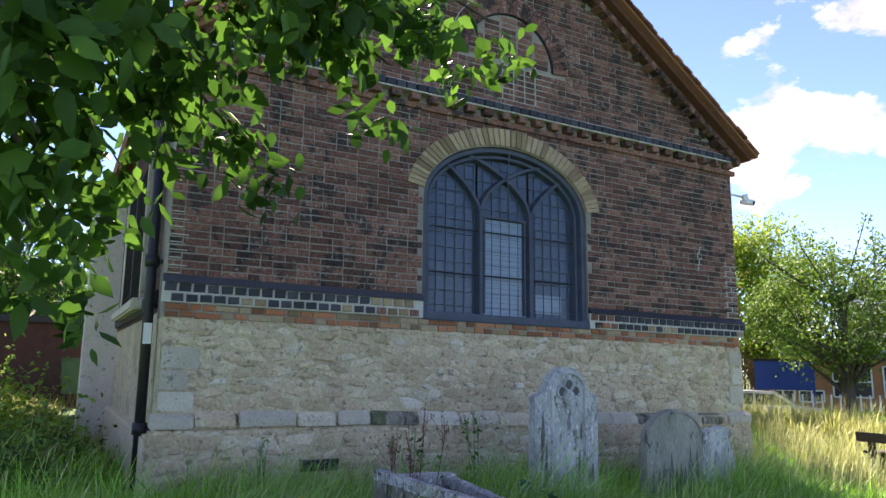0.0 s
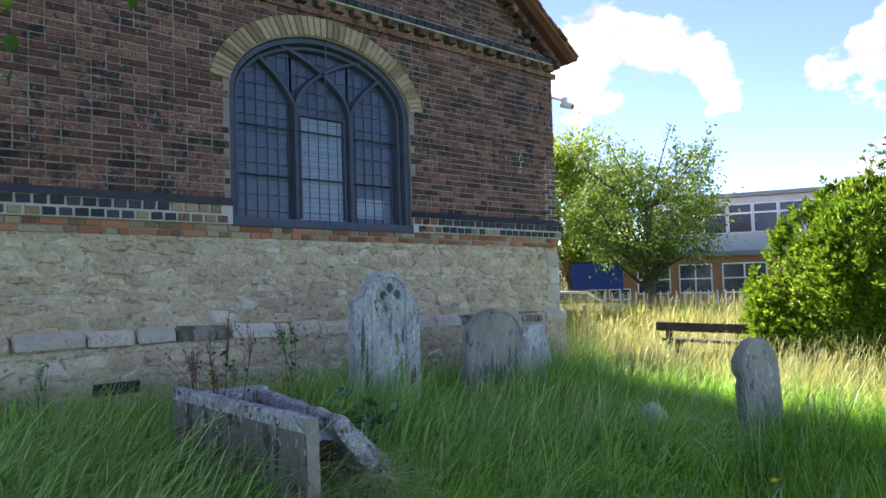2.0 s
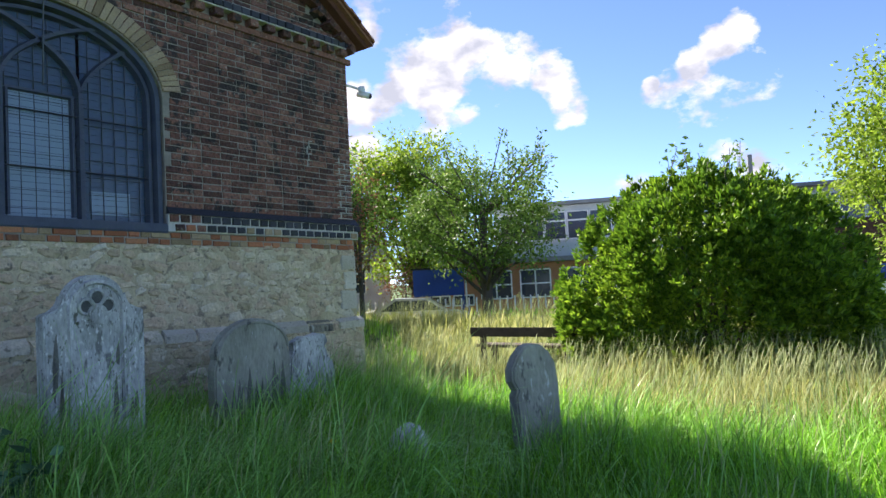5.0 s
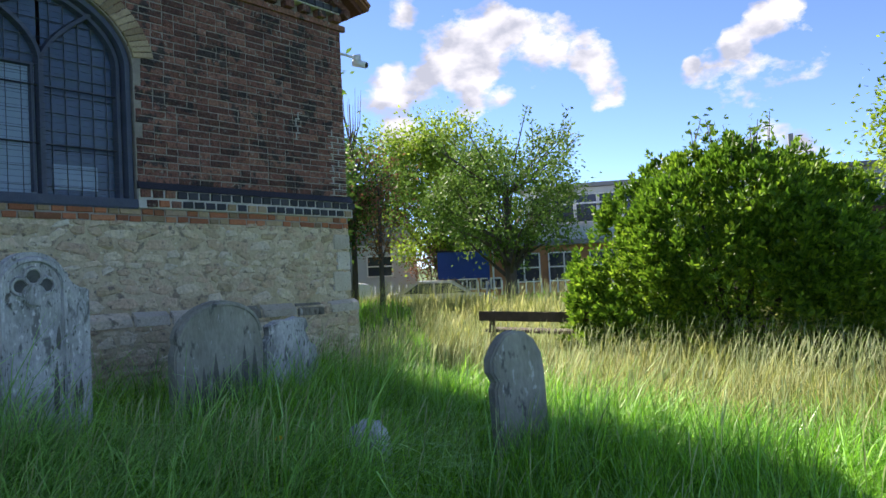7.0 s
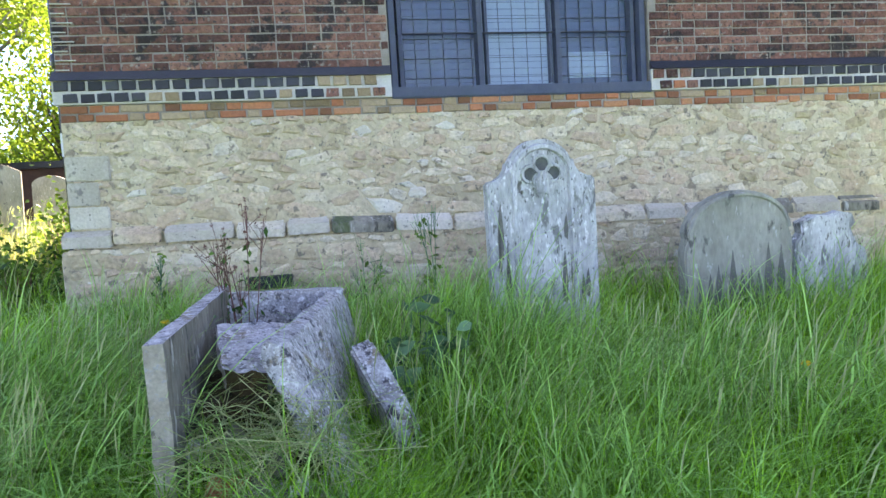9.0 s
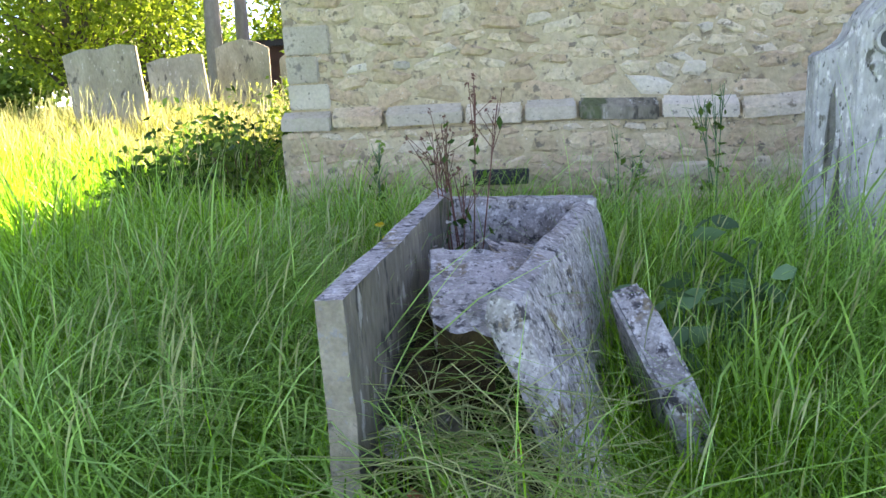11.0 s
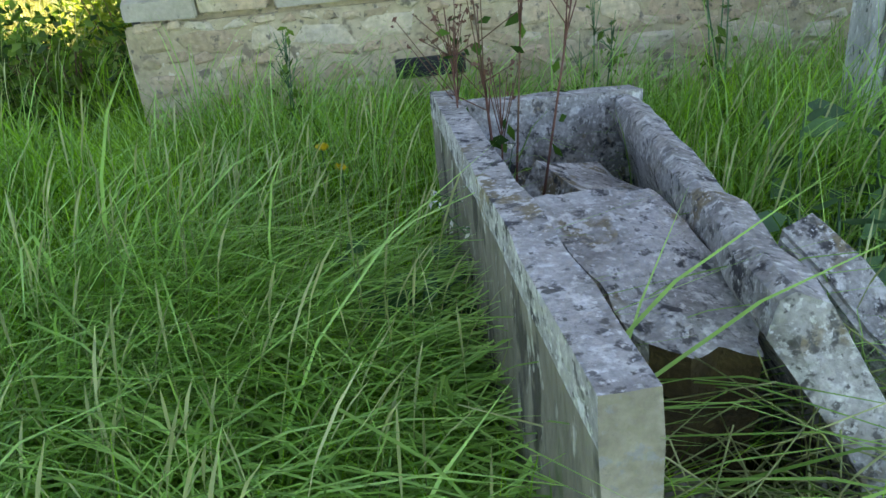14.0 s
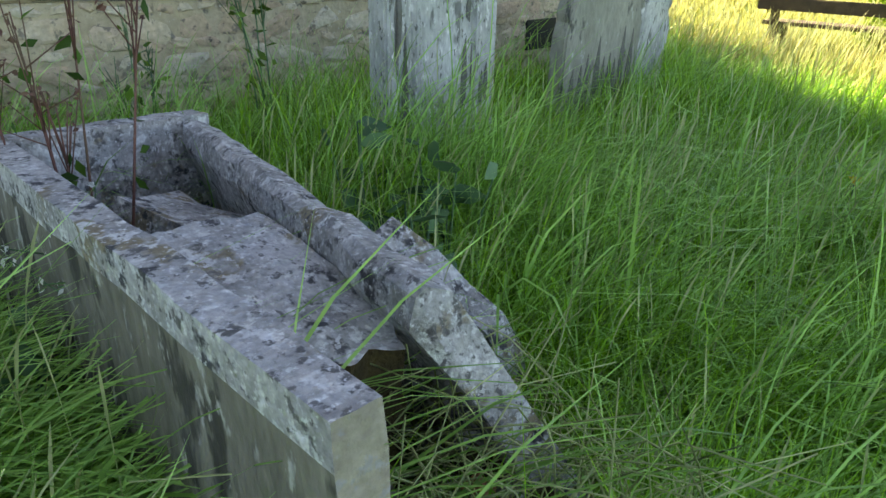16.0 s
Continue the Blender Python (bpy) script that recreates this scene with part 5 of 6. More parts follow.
def overhang():
    r = np.random.default_rng(77)
    ob = thing("overhanging_tree", "leafy dark green tree whose boughs hang over the grass", "tree", pose(-6.6, -4.2, -0.1))
    o = np.array([-6.6, -4.2, -0.1])
    crown = np.array([-5.2, -4.2, 3.1]) - o
    boughs = [(-4.36, -4.43, 1.60), (-4.28, -4.23, 1.61), (-4.23, -4.05, 1.80), (-4.36, -4.56, 1.81), (-4.40, -4.90, 1.91), (-4.31, -4.55, 2.14), (-4.12, -3.97, 1.87), (-4.08, -4.11, 2.03), (-3.94, -3.94, 2.13), (-3.77, -3.95, 2.06),
              (-3.68, -3.87, 2.0), (-3.90, -4.19, 2.22), (-4.07, -4.39, 2.26), (-4.19, -4.21, 2.08), (-3.73, -4.19, 2.41), (-3.60, -4.24, 2.44), (-3.45, -4.16, 2.42), (-3.31, -4.19, 2.35), (-3.51, -4.41, 2.49), (-3.20, -4.20, 2.52),
              (-2.99, -4.16, 2.49), (-2.92, -4.26, 2.58), (-3.16, -4.38, 2.59), (-3.68, -4.46, 2.48), (-3.93, -4.57, 2.35), (-4.23, -4.79, 2.19), (-3.39, -4.40, 2.60), (-4.31, -4.14, 1.76), (-4.6, -4.2, 1.9), (-4.75, -4.0, 2.3), (-4.5, -3.6, 2.6), (-4.4, -3.0, 2.4)]
    runs = [([(0, 0, -0.2), (0.1, 0, 1.6), (0.5, 0, 2.6), tuple(crown)], [0.24, 0.19, 0.15, 0.09])]
    C, A = [], []
    for b in boughs:
        b = np.array(b) - o + [0, 0, 0.06]
        h = crown + (b - crown) * 0.5 + [0, 0, 0.25]
        runs.append(([tuple(crown), tuple(h), tuple(b + [0, 0, 0.1])], [0.035, 0.018, 0.004]))
        for t in np.linspace(0.38, 1.0, 7):
            p = crown * (1 - t) ** 2 + 2 * h * t * (1 - t) + b * t * t
            k = 26
            d = r.normal(0, 1, (k, 3)) * [1, 1, 0.6] + [0, 0, -1.0]
            C.append(p + r.normal(0, 0.05, 3) + r.normal(0, 0.055, (k, 3)) * [1.2, 1.2, 1.0])
            A.append(d)
    k = 4000
    p = r.normal(0, 1, (k, 3))
    p = p / np.linalg.norm(p, axis=1, keepdims=True) * r.uniform(0.4, 1, (k, 1)) * [2.3, 2.2, 1.2] + np.array([-6.0, -4.0, 3.9]) - o
    C.append(p)
    A.append(r.normal(0, 1, (k, 3)) + [0, 0, -0.5])
    for a in np.linspace(0, 6, 9):
        runs.append(([(0.4, 0, 2.4), (0.5 + 0.9 * math.cos(a), 0.9 * math.sin(a), 3.4), (0.6 + 1.8 * math.cos(a), 1.8 * math.sin(a), 4.1)], [0.07, 0.04, 0.01]))
    put("trunk", tubes("trunk", runs, BARK, 7), ob)
    put("crown", ovate("crown", np.concatenate(C), np.concatenate(A), 0.085, LEAF, r), ob)


overhang()


# ---- small plants ----
def stalk_plant(name, label, x, y, z, h, n, m_stem, m_leaf, flower=None, seed=1, wide=0.12, leaf=0.035, leaves=10):
    r = np.random.default_rng(seed)
    ob = thing(name, label, "plant", pose(x, y, z))
    runs, C, A, B = [], [], [], []
    for k in range(n):
        tip = np.array([r.normal(0, wide), r.normal(0, wide), h * r.uniform(0.65, 1.0)])
        base = np.array([r.normal(0, 0.02), r.normal(0, 0.02), -0.05])
        mid = (base + tip) / 2 + r.normal(0, 0.02, 3)
        runs.append(([tuple(base), tuple(mid), tuple(tip)], [0.005, 0.004, 0.002]))
        t = r.uniform(0.15, 1.0, (leaves, 1))
        C.append(base + (tip - base) * t + r.normal(0, 0.02, (leaves, 3)))
        A.append(r.normal(0, 1, (leaves, 3)) + [0, 0, 0.2])
        for q in range(7):
            B.append(tip + r.normal(0, 0.045, 3) + [0, 0, -0.02])
            runs.append(([tuple(mid + (tip - mid) * r.uniform(0.5, 0.9)), tuple(B[-1])], [0.002, 0.0015]))
    put("stem", tubes("stem", runs, m_stem, 4), ob, kind="stuff")
    put("foliage", leaf_mesh("foliage", np.concatenate(C), leaf, m_leaf, np.concatenate(A), 0.5), ob)
    if flower:
        put("bloom", leaf_mesh("bloom", np.repeat(B, 3, 0) + r.normal(0, 0.006, (len(B) * 3, 3)), 0.02, flower), ob, kind="stuff")


stalk_plant("ragwort", "tall red-stemmed weed growing inside the tomb", -2.06, -1.93, 0.05, 1.12, 5, STEM, LEAF, STEM, 3, 0.07, 0.05, 12)
stalk_plant("ragwort", "thin dark weed at the tomb corner", -2.16, -1.85, 0.05, 0.95, 3, STEM, LEAF, STEM, 4, 0.06, 0.04, 10)
stalk_plant("ragwort", "tall seeding weed beside the pale headstone", -0.92, -0.85, 0.08, 1.15, 4, WEED, LEAF_MID, None, 5, 0.06, 0.06, 14)
stalk_plant("ragwort", "tall weed at the foot of the wall", -1.35, -0.55, 0.08, 0.85, 4, WEED, LEAF_MID, None, 6, 0.08, 0.05, 12)
stalk_plant("ragwort", "thin weed in front of the wall", -2.75, -0.6, 0.15, 0.75, 4, WEED, LEAF_MID, None, 7, 0.08, 0.05, 12)
stalk_plant("white_flower_weed", "small white-flowered weed by the tomb", -2.13, -2.28, 0.0, 0.78, 2, WEED, WEED, PETAL_WHITE, 8, 0.04, 0.05, 9)
for i, (x, y, z, h) in enumerate(((-1.22, -1.95, 0.0, 0.62), (-1.12, -2.2, 0.0, 0.55), (-1.30, -2.30, 0.0, 0.48), (-2.42, -2.25, 0.0, 0.5))):
    r = np.random.default_rng(90 + i)
    ob = thing("broadleaf_weed", "blue-green broad-leaved weed in the grass beside the tomb", "plant", pose(x, y, z))
    k = 16
    c = np.stack([r.normal(0, 0.11, k), r.normal(0, 0.11, k), h * r.uniform(0.45, 1.0, k)], 1)
    put("foliage", ovate("foliage", c, r.normal(0, 1, (k, 3)) * [1, 1, 0.35], 0.12, WEED, r), ob)
    put("stem", tubes("stem", [([(0, 0, -0.05), tuple(p)], [0.006, 0.003]) for p in c], WEED, 4), ob, kind="stuff")
for i, (x, y, z) in enumerate(((-0.15, -4.45, 0.26), (-2.62, -1.2, 0.50), (-0.62, -4.85, 0.22), (0.35, -2.9, 0.35), (-2.55, -1.35, 0.46))):
    ob = thing("dandelion", "small yellow dandelion flower in the grass", "flower", pose(x, y, z), "yellow flowers in the grass")
    r = np.random.default_rng(120 + i)
    put("flower_head", leaf_mesh("flower_head", r.normal(0, 0.007, (40, 3)) * [1, 1, 0.4], 0.03, PETAL, r.normal(0, 1, (40, 3)) * [1, 1, 0.3]), ob)
    put("stem", tubes("stem", [([(0, 0, 0), (0.01, 0.01, -0.4)], [0.003, 0.004])], WEED, 5), ob)


# ---- grass ----
def blades(name, x, y, h, w, m, bend=0.5, drift=(0.0, 0.0), r=rng, levels=3, heading=None):
    """Tapered, bending blades of grass."""
    n = len(x)
    base = np.stack([x, y, ground(x, y) - 0.02], 1)
    a = heading
    out = np.stack([np.cos(a) + drift[0], np.sin(a) + drift[1], np.zeros(n)], 1)
    side = np.stack([-np.sin(a + r.normal(0, 0.5, n)), np.cos(a), np.zeros(n)], 1)
    curl = r.uniform(0.3, 1.0, n) * bend * 1.8
    start = r.normal(0.12, 0.14, n)
    ww = (w * r.uniform(0.6, 1.3, n))[:, None]
    step = (h * 1.0 / levels)[:, None]
    p, rows = base, []
    for k in range(levels + 1):
        t = k / levels
        if k == levels:
            rows.append(p)
        else:
            wide = ww * (1 - 0.75 * t ** 1.5)
            rows += [p - side * wide * 0.5, p + side * wide * 0.5]
            tilt = (start + curl * (t + 0.5 / levels) ** 1.4)[:, None]
            p = p + step * (np.sin(tilt) * out + np.cos(tilt) * np.array([0, 0, 1.0]))
    v = np.stack(rows, 1).reshape(-1, 3)
    c = 2 * levels + 1
    i = np.arange(n)[:, None] * c
    q = np.concatenate([i + [2 * k, 2 * k + 1, 2 * k + 3, 2 * k + 2] for k in range(levels - 1)], 1).reshape(-1, 4)
    tr = (i + [2 * levels - 2, 2 * levels - 1, 2 * levels]).reshape(-1, 3)
    loops = np.concatenate([q.ravel(), tr.ravel()])
    sizes = np.concatenate([np.full(len(q), 4), np.full(len(tr), 3)])
    return fill(name, v, loops, sizes, m, True)


def tall(x, y):
    """Height of the grass over the plan."""
    h = 0.50 + 0.10 * np.sin(x * 2.3 + 1.1) * np.cos(y * 1.9) + 0.06 * np.sin(x * 5.1 + y * 4.3)
    h = h * (1 - 0.45 * smooth01(3.0, 4.2, x) * smooth01(-2.2, -0.6, y) * (1 - smooth01(8.0, 10.0, x)))
    h = h * (1 - 0.35 * smooth01(-4.6, -5.6, y) * (1 - smooth01(1.5, 3.0, x)))
    h = h * (1 + 0.25 * np.exp(-(((x + 1.95) / 0.75) ** 2 + ((y + 3.45) / 0.28) ** 2)))
    h = h * (1 - 0.47 * smooth01(-3.55, -3.9, y) * (1 - smooth01(0.0, 1.5, x)))
    h = h + 0.08 * smooth01(-2.3, -1.7, y) * (1 - smooth01(-0.5, -0.1, y)) * smooth01(-1.5, -0.9, x) * (1 - smooth01(2.4, 3.2, x))
    h = h + 0.16 * np.exp(-(((x - 1.7) / 0.55) ** 2 + ((y + 3.85) / 0.35) ** 2)) + 0.16 * np.exp(-(((x - 0.62) / 0.35) ** 2 + ((y + 3.4) / 0.25) ** 2))
    h = h * (1 - 0.86 * np.exp(-(((x + 2.48) / 0.5) ** 2 + ((y + 3.82) / 0.45) ** 2)))
    return h


def shadow_line(y):
    """The shadow's edge beside the church, at which the green grass gives way to dry grass in a sunlit colour."""
    return 3.3 + 0.55 * np.clip(y + 3.2, 0, 3.2) + 1.0 * np.clip(y, 0, 9)


def clear(x, y):
    """True where grass can grow."""
    church = (x > XL - 0.05) & (x < XR + 0.05) & (y > -0.06) & (y < 15)
    tomb_in = (x > -2.25 - 0.02) & (x < -1.62) & (y > -2.98) & (y < -1.58)
    stones = (np.abs(x + 0.29) < 0.36) & (np.abs(y + 1.25) < 0.08)
    return ~(church | tomb_in | stones)


def sow(n, x0, x1, y0, y1, r, tuft=0.0):
    """Places, headings and heights of blades that grow in tufts and lean outwards from them."""
    x, y = r.uniform(x0, x1, n), r.uniform(y0, y1, n)
    lean = 2.9 + 1.1 * np.sin(0.9 * x + 0.7 * y) + 0.6 * np.sin(2.3 * y - 1.1 * x) + r.normal(0, 1.0, n)
    rise = np.full(n, 0.92)
    if tuft:
        k = n // 26
        cx, cy = r.uniform(x0, x1, k), r.uniform(y0, y1, k)
        size, stature, sway = r.uniform(0.5, 1.5, k), r.uniform(0.72, 1.22, k), r.normal(0, 0.9, k)
        j = r.integers(0, k, n)
        pull = r.random(n) < 0.78
        dx, dy = r.normal(0, tuft, n) * size[j], r.normal(0, tuft, n) * size[j]
        x, y = np.where(pull, cx[j] + dx, x), np.where(pull, cy[j] + dy, y)
        comb = 2.9 + 1.1 * np.sin(0.9 * cx + 0.7 * cy) + sway
        away = np.arctan2(dy + tuft * 0.55 * np.sin(comb[j]), dx + tuft * 0.55 * np.cos(comb[j]))
        lean = np.where(pull, away + r.normal(0, 0.35, n), lean)
        rise = np.where(pull, stature[j], rise * 0.8)
    ok = clear(x, y)
    return x[ok], y[ok], lean[ok], rise[ok]


def grass_patch(label, n, x0, x1, y0, y1, seed, width, tuft=0.06, grow=1.0, levels=3, m=GRASS, bend=0.9, side=0):
    r = np.random.default_rng(seed)
    x, y, lean, rise = sow(n, x0, x1, y0, y1, r, tuft)
    if side:
        ok = (x > shadow_line(y)) == (side > 0)
        x, y, lean, rise = x[ok], y[ok], lean[ok], rise[ok]
    h = tall(x, y) * r.uniform(0.5, 1.2, len(x)) * grow * rise
    ob = new("grass", blades("grass", x, y, h, np.full(len(x), width), m, bend, (0.25, -0.1), r, levels, lean))
    return tagged(ob, label, "grass", kind="stuff")


grass_patch("long green grass round the open tomb", 74000, -4.6, -0.6, -5.2, -0.02, 201, 0.0056, levels=4, bend=1.25)
grass_patch("long green grass before the headstones", 52000, -0.6, 3.1, -5.6, -0.02, 202, 0.0064, levels=4, bend=1.2)
grass_patch("long grass near the overhanging tree", 22000, -5.6, 0.6, -7.6, -4.6, 203, 0.0085, bend=1.1)
grass_patch("long sunlit grass beside the church", 40000, 3.1, 8.0, -7.0, 3.0, 204, 0.011, bend=1.1, m=GRASS_DRY_SUN, side=1)
grass_patch("soft green grass beside the church wall", 20000, 3.1, 8.0, -4.0, 3.0, 214, 0.011, grow=0.8, side=-1)
grass_patch("soft green grass towards the trees", 7000, 5.0, 14.0, 3.0, 12.0, 215, 0.022, 0.15, 0.8, side=-1)
grass_patch("shorter grass along the church side", 18000, -9.5, -3.5, -4.5, 2.0, 205, 0.014)
grass_patch("dry sunlit grass beside the church", 12000, -9.5, -3.5, 2.0, 6.0, 211, 0.014, grow=0.8, m=GRASS_DRY_SUN)
grass_patch("rough grass in the shade", 11000, 0.6, 4.0, -8.5, -5.0, 206, 0.011)
grass_patch("rough grass further off", 20000, 8.0, 17.0, -8.0, 12.0, 207, 0.026, 0.15, 1.1, m=GRASS_DRY_SUN, side=1)
grass_patch("rough grass behind the church", 13000, -16.0, -4.0, 5.0, 18.0, 208, 0.022, 0.15, 0.8, m=GRASS_DRY_SUN)
grass_patch("rough grass far off", 9000, 17.0, 30.0, -12.0, 20.0, 209, 0.05, 0.3, 1.2)
grass_patch("grass behind the walker", 9000, -9.0, 8.0, -12.0, -7.6, 210, 0.02, 0.15)

grass_patch("tall grass growing up the broken tomb end", 3200, -2.28, -1.25, -3.66, -3.18, 212, 0.0085, 0.05, 1.0, 4, bend=1.0)
grass_patch("tall grass round the fallen slab fragment", 2600, -1.62, -0.85, -3.3, -2.72, 213, 0.0085, 0.05, 1.0, 4, bend=1.0)


def arching(label, n, x0, x1, y0, y1, seed, grow=1.0, heading=None, width=0.0072):
    r = np.random.default_rng(seed)
    x, y, lean, rise = sow(n, x0, x1, y0, y1, r, 0.06)
    if heading is not None:
        lean = heading + r.normal(0, 0.7, len(x))
    h = tall(x, y) * r.uniform(0.8, 1.45, len(x)) * grow * rise
    return tagged(new("grass", blades("grass", x, y, h, np.full(len(x), width), GRASS_PALE, 1.5, (0.5, -0.25), r, 5, lean)), label, "grass", kind="stuff")


arching("long arching pale grass blades round the tomb", 17000, -4.4, -0.4, -5.0, -0.3, 251, 1.1)
arching("long arching pale grass blades before the headstones", 8000, -0.4, 3.6, -5.4, -0.3, 252, 1.0)
arching("long pale grass hanging over the broken tomb end", 2600, -2.35, -1.3, -3.55, -3.0, 254, 0.72, -0.6, 0.0075)
arching("pale grass tufts drooping beside the tomb", 4200, -3.6, -2.28, -3.28, -1.8, 255, 1.2, -0.5, 0.0105)
arching("pale grass tufts drooping between tomb and headstones", 2600, -1.3, 0.5, -3.5, -1.6, 256, 1.2, -2.2, 0.0095)
arching("long arching pale grass blades by the walker", 3500, -5.5, 0.6, -7.2, -4.8, 253, 0.8)


def seed_heads(label, n, x0, x1, y0, y1, seed, grow=1.0):
    r = np.random.default_rng(seed)
    x, y, _, _ = sow(n, x0, x1, y0, y1, r, 0.3)
    n = len(x)
    h = (0.55 + 0.22 * r.random(n)) * grow * (0.5 + tall(x, y))
    a = r.uniform(0, 2 * math.pi, n)
    d = np.stack([np.cos(a) * 0.5 + 0.35, np.sin(a) * 0.5 - 0.1, np.zeros(n)], 1) * h[:, None] * 0.32
    base = np.stack([x, y, ground(x, y)], 1)
    rows = []
    side = np.stack([-np.sin(a), np.cos(a), np.zeros(n)], 1)
    for t, w in ((0, 0.0016), (0.5, 0.0014), (0.76, 0.0012), (0.80, 0.0026), (0.90, 0.0032), (1.0, 0.0005)):
        p = base + d * t ** 2.4 + np.array([0, 0, 1]) * h[:, None] * (t - 0.10 * t ** 4)
        rows += [p - side * w, p + side * w]
    v = np.stack(rows, 1).reshape(-1, 3)
    i = np.arange(n)[:, None] * 12
    q = np.concatenate([i + [2 * k, 2 * k + 1, 2 * k + 3, 2 * k + 2] for k in range(5)], 1).ravel()
    return tagged(new("grass_seed_heads", fill("grass_seed_heads", v, q, np.full(n * 5, 4), STRAW)), label, "grass", kind="stuff")


seed_heads("pale nodding seed heads in the sunlit grass", 4500, 2.6, 8.0, -6.0, 2.5, 301, 1.0)
seed_heads("pale grass seed heads near the tomb", 900, -4.6, 2.6, -5.6, -0.2, 302, 0.9)
seed_heads("tall pale grass stalks beside the tomb", 330, -3.4, -2.32, -3.2, -1.2, 305, 1.08)
seed_heads("pale seed heads between tomb and headstones", 240, -1.45, 0.3, -3.3, -1.5, 306, 1.0)
seed_heads("pale grass seed heads further off", 2600, 8.0, 17.0, -6.0, 11.0, 303, 1.3)
seed_heads("pale grass seed heads behind the church", 1300, -9.5, -3.8, -2.0, 8.0, 304, 1.0)

# Dry straw lying in the tomb's broken end.
def straw():
    r = np.random.default_rng(41)
    runs = []
    for k in range(420):
        p = np.array([r.uniform(-2.12, -1.6), r.uniform(-3.4, -2.88), r.uniform(0.02, 0.42)])
        d = r.normal(0, 1, 3) * [0.16, 0.12, 0.10]
        runs.append(([tuple(p - d), tuple(p + [0, 0, 0.06]), tuple(p + d - [0, 0, 0.03])], [0.0014, 0.0020, 0.0010]))
    return tubes("dry_straw", runs, STRAW, 3)


tagged(new("dry_straw", straw()), "pale dry grass stalks tangled over the broken tomb end", "grass", kind="stuff")

# ---- masonry pieces ----
low_rows = [b for b in BRICKS if b[1] < 2.72]
for c, z, w in low_rows[:280]:
    brick_object(c, z, w, 0.056, BRICK, wall_top)
joined([(c, z, w, 0.056) for c, z, w in low_rows[280:] + [b for b in BRICKS if b[1] >= 2.72]], BRICK, "brick_courses", wall_top)
lun = []
z = 4.91
while z < 5.42:
    x = -0.55
    while x < 0.58:
        if lunette(x + 0.1, z, 0.55):
            lun.append((x + 0.1, z, 0.2, 0.056))
        x += 0.222
    z += COURSE
joined(lun, BRICK, "lunette_bricks", wall_top, 0.006)

# Two header courses of the string band, with pale mortar, and its dark weathered top.
for a, b in ((XL - 0.03, -HALF), (HALF, XR + 0.05)):
    bm = box((a, -0.030, 1.915), (b, 0.02, 2.085))
    for v in bm.verts:
        v.co.z += LEAN * v.co.x
    part("band_mortar", bm, WHITE_MORTAR, wall_top, "pale mortar of the string band")
    bm = prism([(0, 0), (0.06, 0), (0.0, 0.075)], a, b)
    bmesh.ops.rotate(bm, cent=(0, 0, 0), matrix=Matrix.Rotation(radians(-90), 3, "Z"), verts=bm.verts)
    for v in bm.verts:
        v.co = Vector((v.co.x, -abs(v.co.y), 2.085 + v.co.z + LEAN * v.co.x))
    bmesh.ops.recalc_face_normals(bm, faces=bm.faces[:])
    part("band_weathering", bm, BLUE, wall_top, "dark sloping top of the string band")
for row, z in ((0, 2.045), (1, 1.958)):
    x = XL - 0.02 + 0.06 * row
    while x < XR + 0.03:
        c = x + 0.053
        if abs(c) > HALF + 0.05:
            m = BLUE if row == 0 else (BLUE if rng.random() < 0.8 else YELLOW)
            if -1.62 < c < 0:
                m = YELLOW if rng.random() < 0.55 else (BLUE if row == 0 else BRICK)
            if 0 < c < 1.45:
                m = BRICK if rng.random() < 0.75 else RED
            brick_object(c, z, 0.094, 0.068 if row == 0 else 0.062, m, wall_top, "header", 0.046, 0.05)
        x += 0.1175
for row, z in ((0, 1.881), (1, 1.818)):
    x, items = XL, {0: [], 1: []}
    k = row
    while x < XR - 0.04:
        w = min((0.215 if k % 3 == 0 else 0.112) * rng.uniform(0.9, 1.1), XR - x)
        items[1 if rng.random() < 0.36 else 0].append((x + w / 2, z + rng.normal(0, 0.003), w - 0.016, 0.050))
        x += w
        k += 1
    joined(items[0], RED, "brick_courses", wall_base, 0.012)
    joined(items[1], YELLOW, "brick_courses", wall_base, 0.012)

# Window arch of wedge-shaped bricks.
surround = thing("window_arch", "yellow-grey wedge brick arch over the church window", "arch", kind="structure")
total = 46
for k in range(total):
    a0, a1 = (math.pi * (0.045 + 0.91 * q / total) for q in (k + 0.06, k + 0.94))
    pts = []
    for a, g in ((a0, 0.012), (a1, 0.012), (a1, 0.205), (a0, 0.205)):
        pts.append((-(HALF + g) * math.cos(a), SPRING + (RISE + g) * math.sin(a)))
    bm = prism(pts[::-1], -0.021 + rng.normal(0, 0.002), 0.03, 0.004)
    for v in bm.verts:
        v.co.z += LEAN * v.co.x
    part("voussoir", bm, YELLOW, surround)

# Pale repointed patches near the corner and below the blind arch.
patches = []
for k in range(11):
    z = 2.20 + COURSE * k
    patches += [[(3.30 + 0.03 * (k % 2), z - COURSE / 2), (XR - 0.005, z - COURSE / 2)], [(3.36 + 0.09 * (k % 2), z - COURSE / 2), (3.36 + 0.09 * (k % 2), z + COURSE / 2)]]
for x, z in ((2.86, 2.78), (2.88, 2.855), (2.86, 2.93), (2.89, 3.0)):
    patches.append([(x, z - 0.04), (x, z + 0.04)])
    patches.append([(x, z + 0.038), (x + 0.05, z + 0.038)])
for z in np.arange(4.42, 4.86, COURSE):
    patches.append([(-0.15 - (z - 4.4) * 0.2, z), (0.42 + (z - 4.4) * 0.5, z)])
    for x in (-0.1, 0.05, 0.2, 0.35):
        patches.append([(x, z), (x, z + COURSE)])
